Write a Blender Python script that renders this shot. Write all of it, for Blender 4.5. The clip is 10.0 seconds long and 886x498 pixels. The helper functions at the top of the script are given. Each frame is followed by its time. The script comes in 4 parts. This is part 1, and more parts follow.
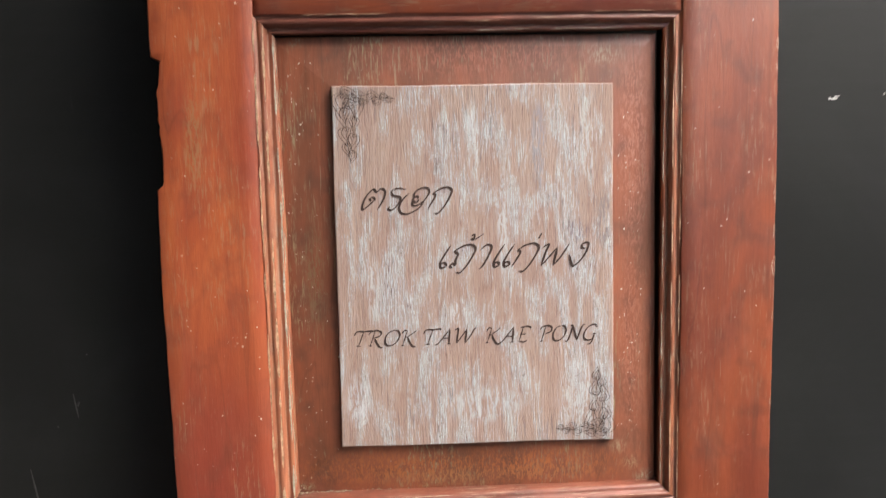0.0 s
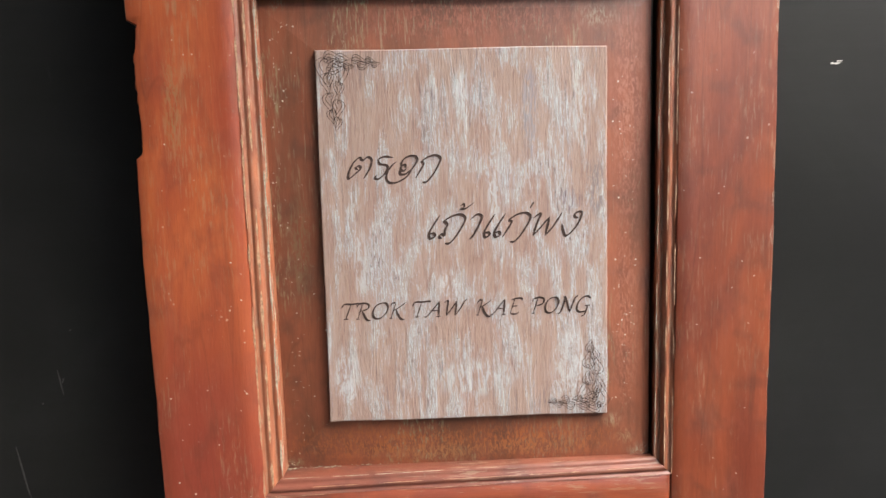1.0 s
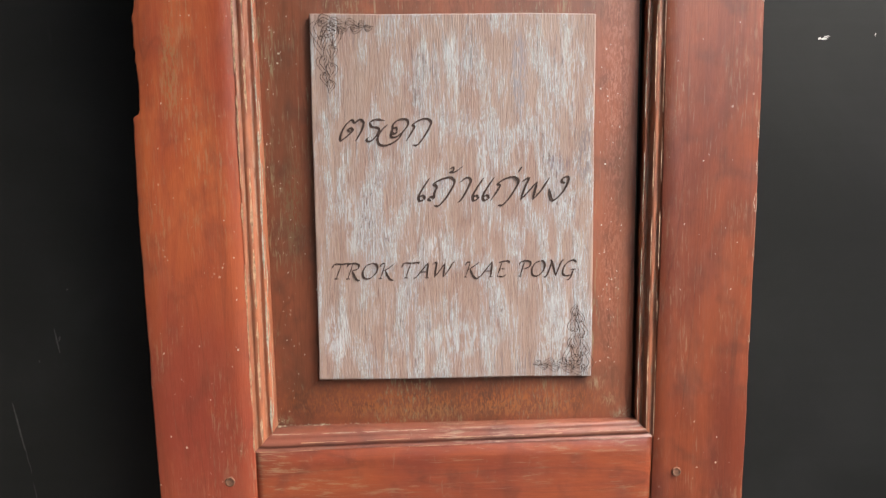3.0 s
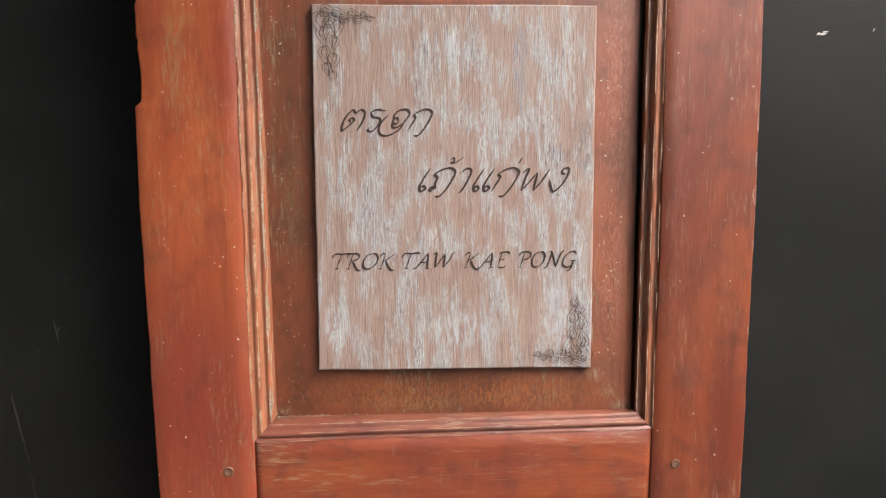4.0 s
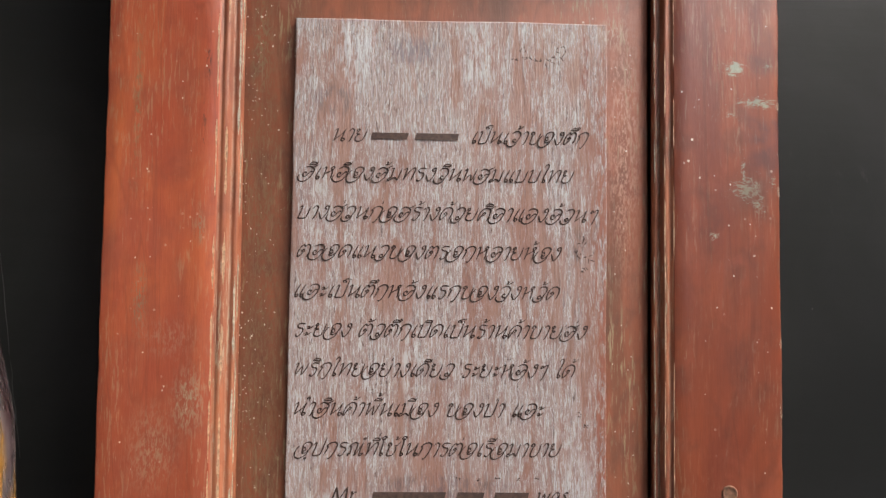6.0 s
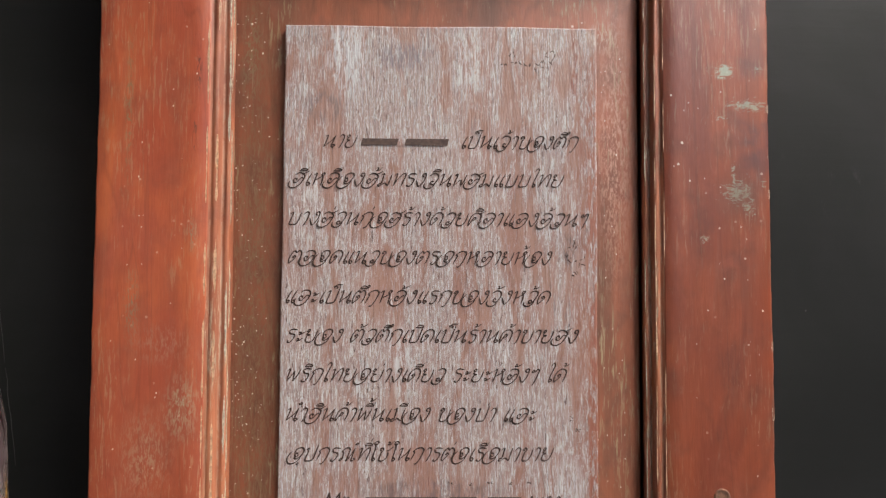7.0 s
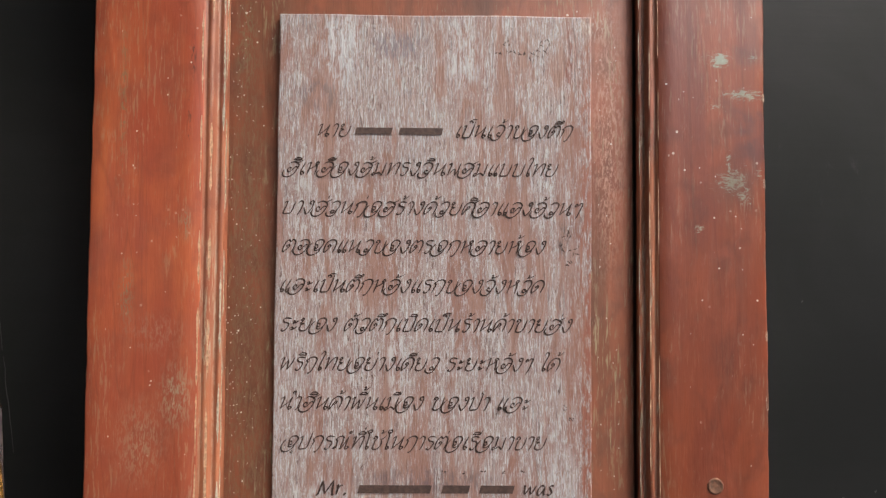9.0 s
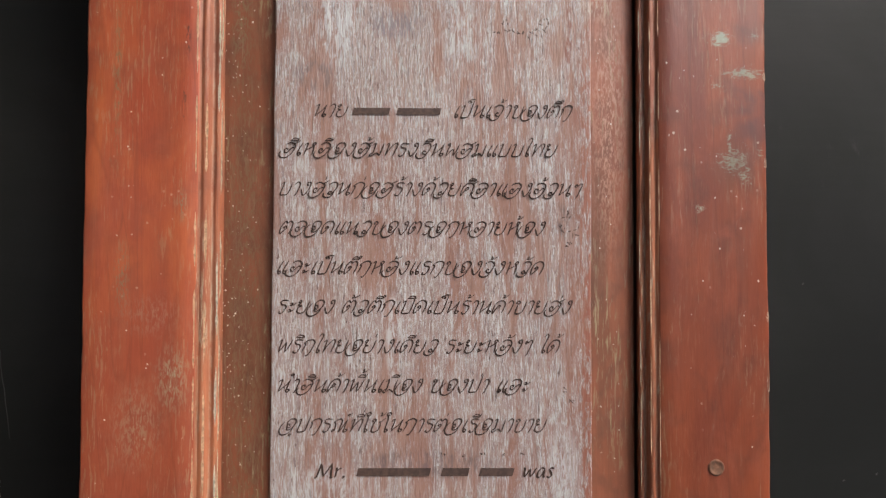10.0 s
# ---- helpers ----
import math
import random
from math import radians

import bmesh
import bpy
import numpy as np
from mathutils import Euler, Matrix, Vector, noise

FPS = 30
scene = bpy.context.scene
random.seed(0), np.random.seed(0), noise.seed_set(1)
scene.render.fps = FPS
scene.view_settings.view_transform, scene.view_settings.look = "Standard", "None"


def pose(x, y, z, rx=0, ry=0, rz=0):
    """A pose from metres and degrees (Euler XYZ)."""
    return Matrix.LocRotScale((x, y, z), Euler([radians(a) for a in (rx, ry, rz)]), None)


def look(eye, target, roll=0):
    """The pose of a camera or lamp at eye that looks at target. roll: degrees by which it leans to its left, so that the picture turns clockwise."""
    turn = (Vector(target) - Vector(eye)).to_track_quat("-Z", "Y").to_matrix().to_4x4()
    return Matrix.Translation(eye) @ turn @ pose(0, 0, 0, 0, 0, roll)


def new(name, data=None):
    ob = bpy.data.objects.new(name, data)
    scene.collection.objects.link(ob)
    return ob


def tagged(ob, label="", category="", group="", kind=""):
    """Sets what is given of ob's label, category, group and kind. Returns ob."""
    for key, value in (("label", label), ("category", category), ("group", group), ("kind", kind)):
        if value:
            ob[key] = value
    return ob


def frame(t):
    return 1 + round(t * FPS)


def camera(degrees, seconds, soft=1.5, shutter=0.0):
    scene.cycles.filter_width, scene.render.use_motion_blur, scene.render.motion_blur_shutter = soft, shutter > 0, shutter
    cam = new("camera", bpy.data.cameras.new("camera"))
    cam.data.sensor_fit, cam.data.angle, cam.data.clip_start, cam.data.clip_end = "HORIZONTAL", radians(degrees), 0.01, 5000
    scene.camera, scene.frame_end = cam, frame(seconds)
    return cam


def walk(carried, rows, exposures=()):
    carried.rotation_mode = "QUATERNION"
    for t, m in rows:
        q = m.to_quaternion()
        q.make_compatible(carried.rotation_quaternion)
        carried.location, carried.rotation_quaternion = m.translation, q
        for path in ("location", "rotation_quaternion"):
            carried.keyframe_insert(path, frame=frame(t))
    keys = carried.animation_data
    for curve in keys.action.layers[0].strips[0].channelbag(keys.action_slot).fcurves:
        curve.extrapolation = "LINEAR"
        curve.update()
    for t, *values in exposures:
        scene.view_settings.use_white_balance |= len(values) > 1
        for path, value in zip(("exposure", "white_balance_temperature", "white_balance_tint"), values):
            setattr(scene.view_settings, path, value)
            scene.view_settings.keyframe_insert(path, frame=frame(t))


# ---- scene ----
cam = camera(70.0, 10.0, 1.3, 0.85)
PATH = [
    (0, (-0.007, -0.011, 1.452), (0.052, 1.984, 1.313), -1.1),
    (0.5, (-0.002, 0.002, 1.444), (0.037, 1.994, 1.272), -1.5),
    (1, (0.002, 0.001, 1.441), (0.056, 1.992, 1.251), -1.4),
    (1.5, (0.007, -0.007, 1.44), (0.084, 1.984, 1.267), -1.0),
    (2, (0.003, -0.007, 1.452), (0.08, 1.984, 1.289), -0.5),
    (2.5, (0.009, -0.006, 1.432), (0.074, 1.985, 1.255), -0.7),
    (2.7, (0.011, -0.009, 1.424), (0.062, 1.981, 1.229), -0.6),
    (4, (0.009, -0.013, 1.405), (0.063, 1.978, 1.225), -0.2),
    (4.2, (0.014, -0.013, 1.398), (0.064, 1.983, 1.282), 0.3),
    (4.3, (0.027, -0.017, 1.369), (0.021, 1.983, 1.312), -0.1),
    (4.4, (0.031, -0.011, 1.324), (0.008, 1.987, 1.22), -0.7),
    (4.5, (0.023, -0.009, 1.278), (0.014, 1.991, 1.221), -0.2),
    (4.6, (0.02, 0.006, 1.228), (0.0, 2.004, 1.146), 0.0),
    (4.7, (0.004, 0.016, 1.176), (0.042, 2.015, 1.184), 0.2),
    (4.8, (0.024, 0.028, 1.12), (-0.009, 2.027, 1.13), 0.7),
    (4.9, (0.046, 0.037, 1.084), (-0.055, 2.035, 1.086), 0.1),
    (5, (0.034, 0.049, 1.051), (0.011, 2.047, 0.973), -0.4),
    (5.1, (0.036, 0.055, 1.025), (0.017, 2.054, 0.966), -0.6),
    (5.2, (0.033, 0.054, 1.011), (-0.001, 2.052, 0.925), 0.1),
    (5.5, (0.021, 0.043, 0.958), (0.028, 2.042, 1.017), 0.8),
    (6.8, (0.018, 0.038, 0.943), (0.087, 2.035, 1.037), 0.4),
    (7, (0.027, 0.038, 0.949), (0.063, 2.036, 1.039), 0.3),
    (7.5, (0.023, 0.04, 0.946), (0.065, 2.037, 1.035), 0.7),
    (8, (0.03, 0.039, 0.946), (0.058, 2.037, 1.029), 0.7),
    (8.5, (0.035, 0.04, 0.945), (0.06, 2.038, 1.022), 0.5),
    (9, (0.034, 0.038, 0.945), (0.056, 2.037, 1.02), 0.4),
    (9.5, (0.034, 0.04, 0.94), (0.057, 2.039, 1.012), 0.4),
    (10, (0.034, 0.042, 0.936), (0.061, 2.041, 0.996), 0.2),
]
EXPOSURES = [(0.0, 2.31), (1.0, 2.27), (2.5, 2.20), (4.2, 2.16), (5.0, 1.96), (5.5, 2.02), (10.0, 1.95)]
walk(cam, [(t, look(eye, target, roll)) for t, eye, target, roll in PATH], EXPOSURES)

# ---- world, light ----
world = bpy.data.worlds.new("world")
scene.world = world
world.use_nodes = True
wn = world.node_tree.nodes
sky = wn.new("ShaderNodeTexSky")
sky.sky_type, sky.sun_disc = "NISHITA", False
SUN_ELEVATION, SUN_AZIMUTH = 47.0, 122.0   # azimuth clockwise from +y
sky.sun_elevation, sky.sun_rotation = radians(SUN_ELEVATION), radians(SUN_AZIMUTH)
sky.air_density, sky.dust_density, sky.ozone_density = 1.0, 4.0, 1.0
wn["Background"].inputs["Strength"].default_value = 0.13
world.node_tree.links.new(sky.outputs["Color"], wn["Background"].inputs["Color"])

sun_data = bpy.data.lights.new("sun", "SUN")
sun_data.energy, sun_data.angle, sun_data.color = 1.3, radians(40), (1.0, 0.98, 0.96)
sun = new("sun", sun_data)
sa, se = radians(SUN_AZIMUTH), radians(SUN_ELEVATION)
toward = Vector((math.sin(sa) * math.cos(se), math.cos(sa) * math.cos(se), math.sin(se)))
sun.matrix_world = look(toward * 6, (0, 0, 0))


# ---- materials ----
class Mat:
    """A small builder for node materials."""

    def __init__(self, name):
        self.m = bpy.data.materials.new(name)
        self.m.use_nodes = True
        self.t = self.m.node_tree
        self.b = self.t.nodes["Principled BSDF"]
        self.coord = self.t.nodes.new("ShaderNodeTexCoord").outputs["Object"]

    def put(self, socket, value):
        if hasattr(value, "is_output"):
            self.t.links.new(value, socket)
        else:
            socket.default_value = value

    def mapped(self, scale, shift=(0, 0, 0)):
        n = self.t.nodes.new("ShaderNodeMapping")
        n.inputs["Scale"].default_value, n.inputs["Location"].default_value = scale, shift
        self.put(n.inputs["Vector"], self.coord)
        return n.outputs["Vector"]

    def noise(self, scale, stretch=(1, 1, 1), detail=4, rough=0.55, warp=0.0, shift=(0, 0, 0)):
        n = self.t.nodes.new("ShaderNodeTexNoise")
        n.inputs["Scale"].default_value, n.inputs["Detail"].default_value = scale, detail
        n.inputs["Roughness"].default_value, n.inputs["Distortion"].default_value = rough, warp
        self.put(n.inputs["Vector"], self.mapped(stretch, shift))
        return n.outputs["Fac"]

    def dots(self, scale, size, share):
        v = self.t.nodes.new("ShaderNodeTexVoronoi")
        v.inputs["Scale"].default_value = scale
        self.put(v.inputs["Vector"], self.coord)
        sep = self.t.nodes.new("ShaderNodeSeparateColor")
        self.put(sep.inputs[0], v.outputs["Color"])
        own = self.math("MULTIPLY", sep.outputs[1], size)
        near = self.math("LESS_THAN", v.outputs["Distance"], own)
        return self.math("MULTIPLY", near, self.math("LESS_THAN", sep.outputs[0], share))

    def math(self, op, a, b=0.5, clamp=False):
        n = self.t.nodes.new("ShaderNodeMath")
        n.operation, n.use_clamp = op, clamp
        self.put(n.inputs[0], a)
        self.put(n.inputs[1], b)
        return n.outputs[0]

    def step(self, value, low, high, out_low=0.0, out_high=1.0):
        n = self.t.nodes.new("ShaderNodeMapRange")
        n.interpolation_type = "SMOOTHSTEP"
        for key, v in zip(("Value", "From Min", "From Max", "To Min", "To Max"), (value, low, high, out_low, out_high)):
            self.put(n.inputs[key], v)
        return n.outputs[0]

    def mix(self, fac, a, b, kind="MIX"):
        n = self.t.nodes.new("ShaderNodeMix")
        n.data_type, n.blend_type = "RGBA", kind
        self.put(n.inputs["Factor"], fac)
        for socket, v in ((n.inputs[6], a), (n.inputs[7], b)):
            self.put(socket, v if hasattr(v, "is_output") else (*v, 1.0))
        return n.outputs[2]

    def spot(self, x, z, rx, rz):
        """1 at a place on the door's face, falling to 0 at an ellipse round it."""
        n = self.t.nodes.new("ShaderNodeMapping")
        n.inputs["Location"].default_value = (-x / rx, 0, -z / rz)
        n.inputs["Scale"].default_value = (1 / rx, 0, 1 / rz)
        self.put(n.inputs["Vector"], self.coord)
        v = self.t.nodes.new("ShaderNodeVectorMath")
        v.operation = "LENGTH"
        self.put(v.inputs[0], n.outputs["Vector"])
        return self.step(v.outputs["Value"], 1.0, 0.0)

    def bump(self, height, distance, strength=1.0, under=None):
        n = self.t.nodes.new("ShaderNodeBump")
        n.inputs["Distance"].default_value, n.inputs["Strength"].default_value = distance, strength
        self.put(n.inputs["Height"], height)
        if under is not None:
            self.put(n.inputs["Normal"], under)
        return n.outputs["Normal"]

    def done(self, color, rough, normal=None, coat=0.0, coat_rough=0.3, specular=0.5):
        self.put(self.b.inputs["Base Color"], color if hasattr(color, "is_output") else (*color, 1.0))
        self.put(self.b.inputs["Roughness"], rough)
        self.b.inputs["Specular IOR Level"].default_value = specular
        self.b.inputs["Coat Weight"].default_value, self.b.inputs["Coat Roughness"].default_value = coat, coat_rough
        if normal is not None:
            self.put(self.b.inputs["Normal"], normal)
        return self.m


def red_wood(name, low, high, grain="Z", worn=0.5, splashes=False, shift=0.0, pale=(0.34, 0.27, 0.17), rubbed=0.0, spots=(), stains=()):
    """Old red-stained teak: blotchy stain, streaked grain, worn pale-green streaks and dust."""
    m = Mat(name)
    along = (1, 1, 0.05) if grain == "Z" else (0.05, 1, 1)
    broad = (1, 1, 0.3) if grain == "Z" else (0.3, 1, 1)
    off = (shift, 0, shift * 1.7)
    fine = m.noise(750, (1, 1, 0.09) if grain == "Z" else (0.09, 1, 1), 5, 0.65, 0.4, off)
    streak = m.noise(150, along, 4, 0.6, 0.6, off)
    blotch = m.noise(17, broad, 5, 0.6, 0.8, off)
    cloud = m.noise(45, (1, 1, 0.8), 4, 0.55, 0.3, off)
    tone = m.step(m.math("ADD", m.math("MULTIPLY", blotch, 0.78), m.math("MULTIPLY", streak, 0.22)), 0.38, 0.62)
    color = m.mix(tone, low, high)
    for x, z, rx, rz, amount, tint in stains:
        color = m.mix(m.math("MULTIPLY", m.spot(x, z, rx, rz), m.step(m.math("ADD", blotch, amount), 0.5, 0.9)), color, tint)
    color = m.mix(m.step(cloud, 0.48, 0.72, 0, 0.5), color, (low[0] * 0.62, low[1] * 0.75, low[2] * 0.95))
    color = m.mix(m.step(fine, 0.32, 0.60, 0.10, 0.0), color, (low[0] * 0.42, low[1] * 0.40, low[2] * 0.40))
    pores = m.math("MULTIPLY", m.step(m.noise(800, (1, 1, 0.022) if grain == "Z" else (0.022, 1, 1), 3, 0.6, 0.25, (shift + 1.7, 0, 0)), 0.56, 0.64), m.step(streak, 0.40, 0.62))
    color = m.mix(m.math("MULTIPLY", pores, 0.16), color, (low[0] * 0.30, low[1] * 0.34, low[2] * 0.42))
    color = m.mix(m.step(m.noise(34, (1, 1, 0.5), 5, 0.65, 1.2, (shift + 6.0, 0, 8.0)), 0.50, 0.72, 0, 0.28), color, (0.30, 0.088, 0.050))
    smear = m.step(m.noise(60, (1, 1, 0.13) if grain == "Z" else (0.13, 1, 1), 5, 0.7, 0.8, (shift + 2.2, 0, 5.5)), 0.54, 0.70, 0.0, 0.12)
    color = m.mix(smear, color, (0.25, 0.165, 0.110))
    patch = m.noise(28, (1, 1, 0.35) if grain == "Z" else (0.35, 1, 1), 3, 0.6, 0.5, (shift + 3.1, 0, 1.3))
    wear = m.math("MULTIPLY", m.step(patch, 0.46, 0.64), m.step(m.noise(520, (1, 1, 0.10) if grain == "Z" else (0.10, 1, 1), 5, 0.7, 0.3, off), 0.52, 0.62))
    color = m.mix(m.math("MULTIPLY", wear, worn), color, pale)
    where = m.step(m.noise(19, (1, 1, 0.45) if grain == "Z" else (0.45, 1, 1), 4, 0.6, 0.7, (shift + 5.2, 0, 2.9)), 0.45, 0.62)
    dash = m.math("MULTIPLY", where, m.step(m.noise(640, (1, 1, 0.07) if grain == "Z" else (0.07, 1, 1), 3, 0.6, 0.2, (shift + 9.4, 0, 0.7)), 0.60, 0.66))
    color = m.mix(m.math("MULTIPLY", dash, 0.45 * worn + 0.10), color, (0.33, 0.285, 0.195))
    dark_dash = m.step(m.noise(430, (1, 1, 0.09) if grain == "Z" else (0.09, 1, 1), 4, 0.7, 0.3, (shift + 3.4, 0, 6.1)), 0.60, 0.69, 0.0, 0.14)
    color = m.mix(dark_dash, color, (low[0] * 0.34, low[1] * 0.5, low[2] * 0.6))
    mottle = m.math("MULTIPLY", m.step(m.noise(120, (1, 1, 0.55), 6, 0.75, 1.4, (shift + 4.4, 0, 7.7)), 0.50, 0.66), m.step(patch, 0.40, 0.60))
    color = m.mix(m.math("MULTIPLY", mottle, 0.14), color, (high[0] * 0.95, high[1] * 1.45, high[2] * 1.7))
    scuff = m.math("MULTIPLY", m.step(m.noise(260, (1, 1, 0.30), 5, 0.75, 0.8, (shift + 8.8, 0, 3.3)), 0.60, 0.68), m.step(blotch, 0.56, 0.46))
    color = m.mix(m.math("MULTIPLY", scuff, 0.45 * worn + 0.05), color, (0.26, 0.215, 0.145))
    figure = m.math("ABSOLUTE", m.math("SUBTRACT", m.noise(26, (1, 1, 0.09) if grain == "Z" else (0.09, 1, 1), 2, 0.5, 1.2, (shift + 7.1, 0, 4.9)), 0.5))
    color = m.mix(m.step(figure, 0.018, 0.0, 0.0, 0.24), color, (low[0] * 0.40, low[1] * 0.45, low[2] * 0.5))
    if rubbed:
        ridge = m.t.nodes.new("ShaderNodeNewGeometry").outputs["Pointiness"]
        bare = m.math("MULTIPLY", m.step(ridge, 0.52, 0.57), m.step(m.noise(190, broad, 5, 0.75, 0.4, off), 0.38, 0.56))
        color = m.mix(m.math("MULTIPLY", bare, rubbed), color, (0.50, 0.40, 0.30))
    if splashes:
        ragged = m.noise(520, (0.42, 1, 1), 6, 0.85, 0.8)
        for x, z, rx, rz, amount in ((0.221, 1.087, 0.012, 0.008, 0.30), (0.244, 1.089, 0.008, 0.004, 0.2), (0.236, 1.064, 0.024, 0.007, 0.22),
                                     (0.218, 1.056, 0.010, 0.005, 0.12), (0.229, 1.006, 0.018, 0.013, 0.24), (0.226, 1.018, 0.003, 0.016, 0.2), (0.236, 0.998, 0.008, 0.012, 0.22), (0.246, 1.012, 0.004, 0.006, 0.2), (0.206, 0.975, 0.006, 0.005, 0.2)):
            mask = m.step(m.math("ADD", ragged, m.math("MULTIPLY", m.spot(x, z, rx, rz), amount * 0.78)), 0.62, 0.67)
            color = m.mix(m.math("MULTIPLY", mask, m.step(m.spot(x, z, rx * 1.3, rz * 1.3), 0.0, 0.2)), color, (0.27, 0.285, 0.215))
        dark = m.spot(0.242, 1.052, 0.024, 0.075)
        color = m.mix(m.math("MULTIPLY", dark, m.step(cloud, 0.35, 0.6, 0.15, 0.75)), color, (0.055, 0.026, 0.034))
        color = m.mix(m.math("MULTIPLY", m.spot(0.228, 1.003, 0.022, 0.022), 0.5), color, (0.10, 0.045, 0.03))
    color = m.mix(m.math("MULTIPLY", m.dots(190, 0.17, 0.55), m.step(m.noise(22, (1, 1, 0.6), 4, 0.7, 0.5, (shift, 0, 3)), 0.52, 0.66, 0.0, 0.6)), color, (0.72, 0.66, 0.55))
    crumbly = m.noise(620, (1, 1, 0.30), 5, 0.78, 0.6) if spots else None
    for x, z, rx, rz, tint in spots:
        color = m.mix(m.math("MULTIPLY", m.spot(x, z, rx, rz), m.step(crumbly, 0.47, 0.58)), color, tint)
    rough = m.step(m.math("ADD", m.math("MULTIPLY", cloud, 0.5), m.math("MULTIPLY", streak, 0.5)), 0.3, 0.7, 0.36, 0.56)
    normal = m.bump(fine, 0.0006, 0.22)
    normal = m.bump(m.noise(60, (1, 1, 0.4) if grain == "Z" else (0.4, 1, 1), 3), 0.0016, 0.35, normal)
    return m.done(color, rough, normal, 0.14, 0.34)


def limed_wood(name, base, deep, white, amount, shift, spots=(), band=0.5, arch=None):
    """Planed teak rubbed with white: lime left as flecks in bands of open grain, clean pink wood between them."""
    m = Mat(name)
    off = (shift, 0, shift)
    fine = m.noise(1000, (1, 1, 0.06), 4, 0.7, 0.3, off)
    patch = m.noise(30, (1, 1, 0.35), 5, 0.62, 0.9, off)
    open_grain = m.noise(62, (1, 1, 0.16), 5, 0.68, 0.9, (shift + 5.0, 0, 2.0))
    if arch:
        x, z, tall = arch
        n = m.t.nodes.new("ShaderNodeMapping")
        n.inputs["Location"].default_value, n.inputs["Scale"].default_value = (-x, 0, -z * tall), (1, 0, tall)
        m.put(n.inputs["Vector"], m.coord)
        v = m.t.nodes.new("ShaderNodeVectorMath")
        v.operation = "LENGTH"
        m.put(v.inputs[0], n.outputs["Vector"])
        rings = m.math("SINE", m.math("ADD", m.math("MULTIPLY", v.outputs["Value"], 330.0), m.math("MULTIPLY", patch, 9.0)))
        open_grain = m.math("ADD", open_grain, m.math("MULTIPLY", rings, 0.055))
    band_mask = m.step(open_grain, band - 0.07, band + 0.08)
    color = m.mix(m.step(patch, 0.34, 0.66), base, deep)
    color = m.mix(m.step(m.noise(70, (1, 1, 0.10), 4, 0.6, 0.5, (shift + 1.1, 0, 0)), 0.42, 0.62, 0.0, 0.40), color, (base[0] * 1.08, base[1] * 1.16, base[2] * 1.16))
    color = m.mix(m.step(fine, 0.34, 0.50, 0.42, 0.0), color, (deep[0] * 0.55, deep[1] * 0.50, deep[2] * 0.50))
    color = m.mix(m.math("MULTIPLY", band_mask, 0.34 * amount), color, (white[0] * 0.80, white[1] * 0.80, white[2] * 0.80))
    for scale, stretch, cut, seed, strength in ((1350, 0.085, 0.545, 2, 0.85), (760, 0.12, 0.585, 4, 0.75), (1700, 0.18, 0.57, 6, 0.85)):
        flecks = m.step(m.noise(scale, (1, 1, stretch), 4, 0.7, 0.5, (shift + seed, 0, seed * 1.5)), cut, cut + 0.04)
        where = m.step(open_grain, band - 0.10, band + 0.06, 0.10, 1.0)
        color = m.mix(m.math("MULTIPLY", m.math("MULTIPLY", flecks, where), strength * amount, True), color, white)
    notches = m.math("MULTIPLY", m.step(m.noise(760, (1, 1, 0.16), 4, 0.7, 0.3, (shift + 8, 0, 5)), 0.575, 0.63), m.step(open_grain, band - 0.02, band + 0.12))
    color = m.mix(m.math("MULTIPLY", notches, 0.85), color, (deep[0] * 0.36, deep[1] * 0.40, deep[2] * 0.46))
    pin = m.step(m.noise(900, (1, 1, 0.07), 3, 0.6, 0.2, (shift + 3, 0, 9)), 0.60, 0.66, 0.0, 0.45)
    color = m.mix(pin, color, (deep[0] * 0.5, deep[1] * 0.42, deep[2] * 0.42))
    grey = m.math("MULTIPLY", m.step(m.noise(520, (1, 1, 0.08), 5, 0.72, 0.2, (shift + 9, 0, 0)), 0.53, 0.64), m.step(m.noise(30, (1, 1, 0.4), 4, 0.6, 0.6, (shift + 7, 0, 4)), 0.52, 0.66))
    color = m.mix(m.math("MULTIPLY", grey, 0.6), color, (0.13, 0.115, 0.125))
    ragged = m.noise(420, (1, 1, 0.20), 5, 0.78, 0.6)
    for x, z, rx, rz, tint in spots:
        mask = m.math("MULTIPLY", m.step(m.spot(x, z, rx, rz), 0.0, 0.6), m.step(ragged, 0.44, 0.58))
        color = m.mix(m.math("MULTIPLY", mask, 0.80), color, tint)
    normal = m.bump(fine, 0.0010, 0.55)
    normal = m.bump(open_grain, 0.0030, 0.35, normal)
    return m.done(color, m.step(patch, 0.3, 0.7, 0.46, 0.64), normal, 0.0, specular=0.45)


def plain(name, color, rough, vary=0.25, scale=60, metal=0.0):
    m = Mat(name)
    n = m.noise(scale, (1, 1, 1), 4, 0.6, 0.4)
    tone = m.mix(m.step(n, 0.3, 0.7), tuple(c * (1 - vary) for c in color), tuple(min(1, c * (1 + vary)) for c in color))
    m.b.inputs["Metallic"].default_value = metal
    return m.done(tone, rough, m.bump(n, 0.001, 0.3))


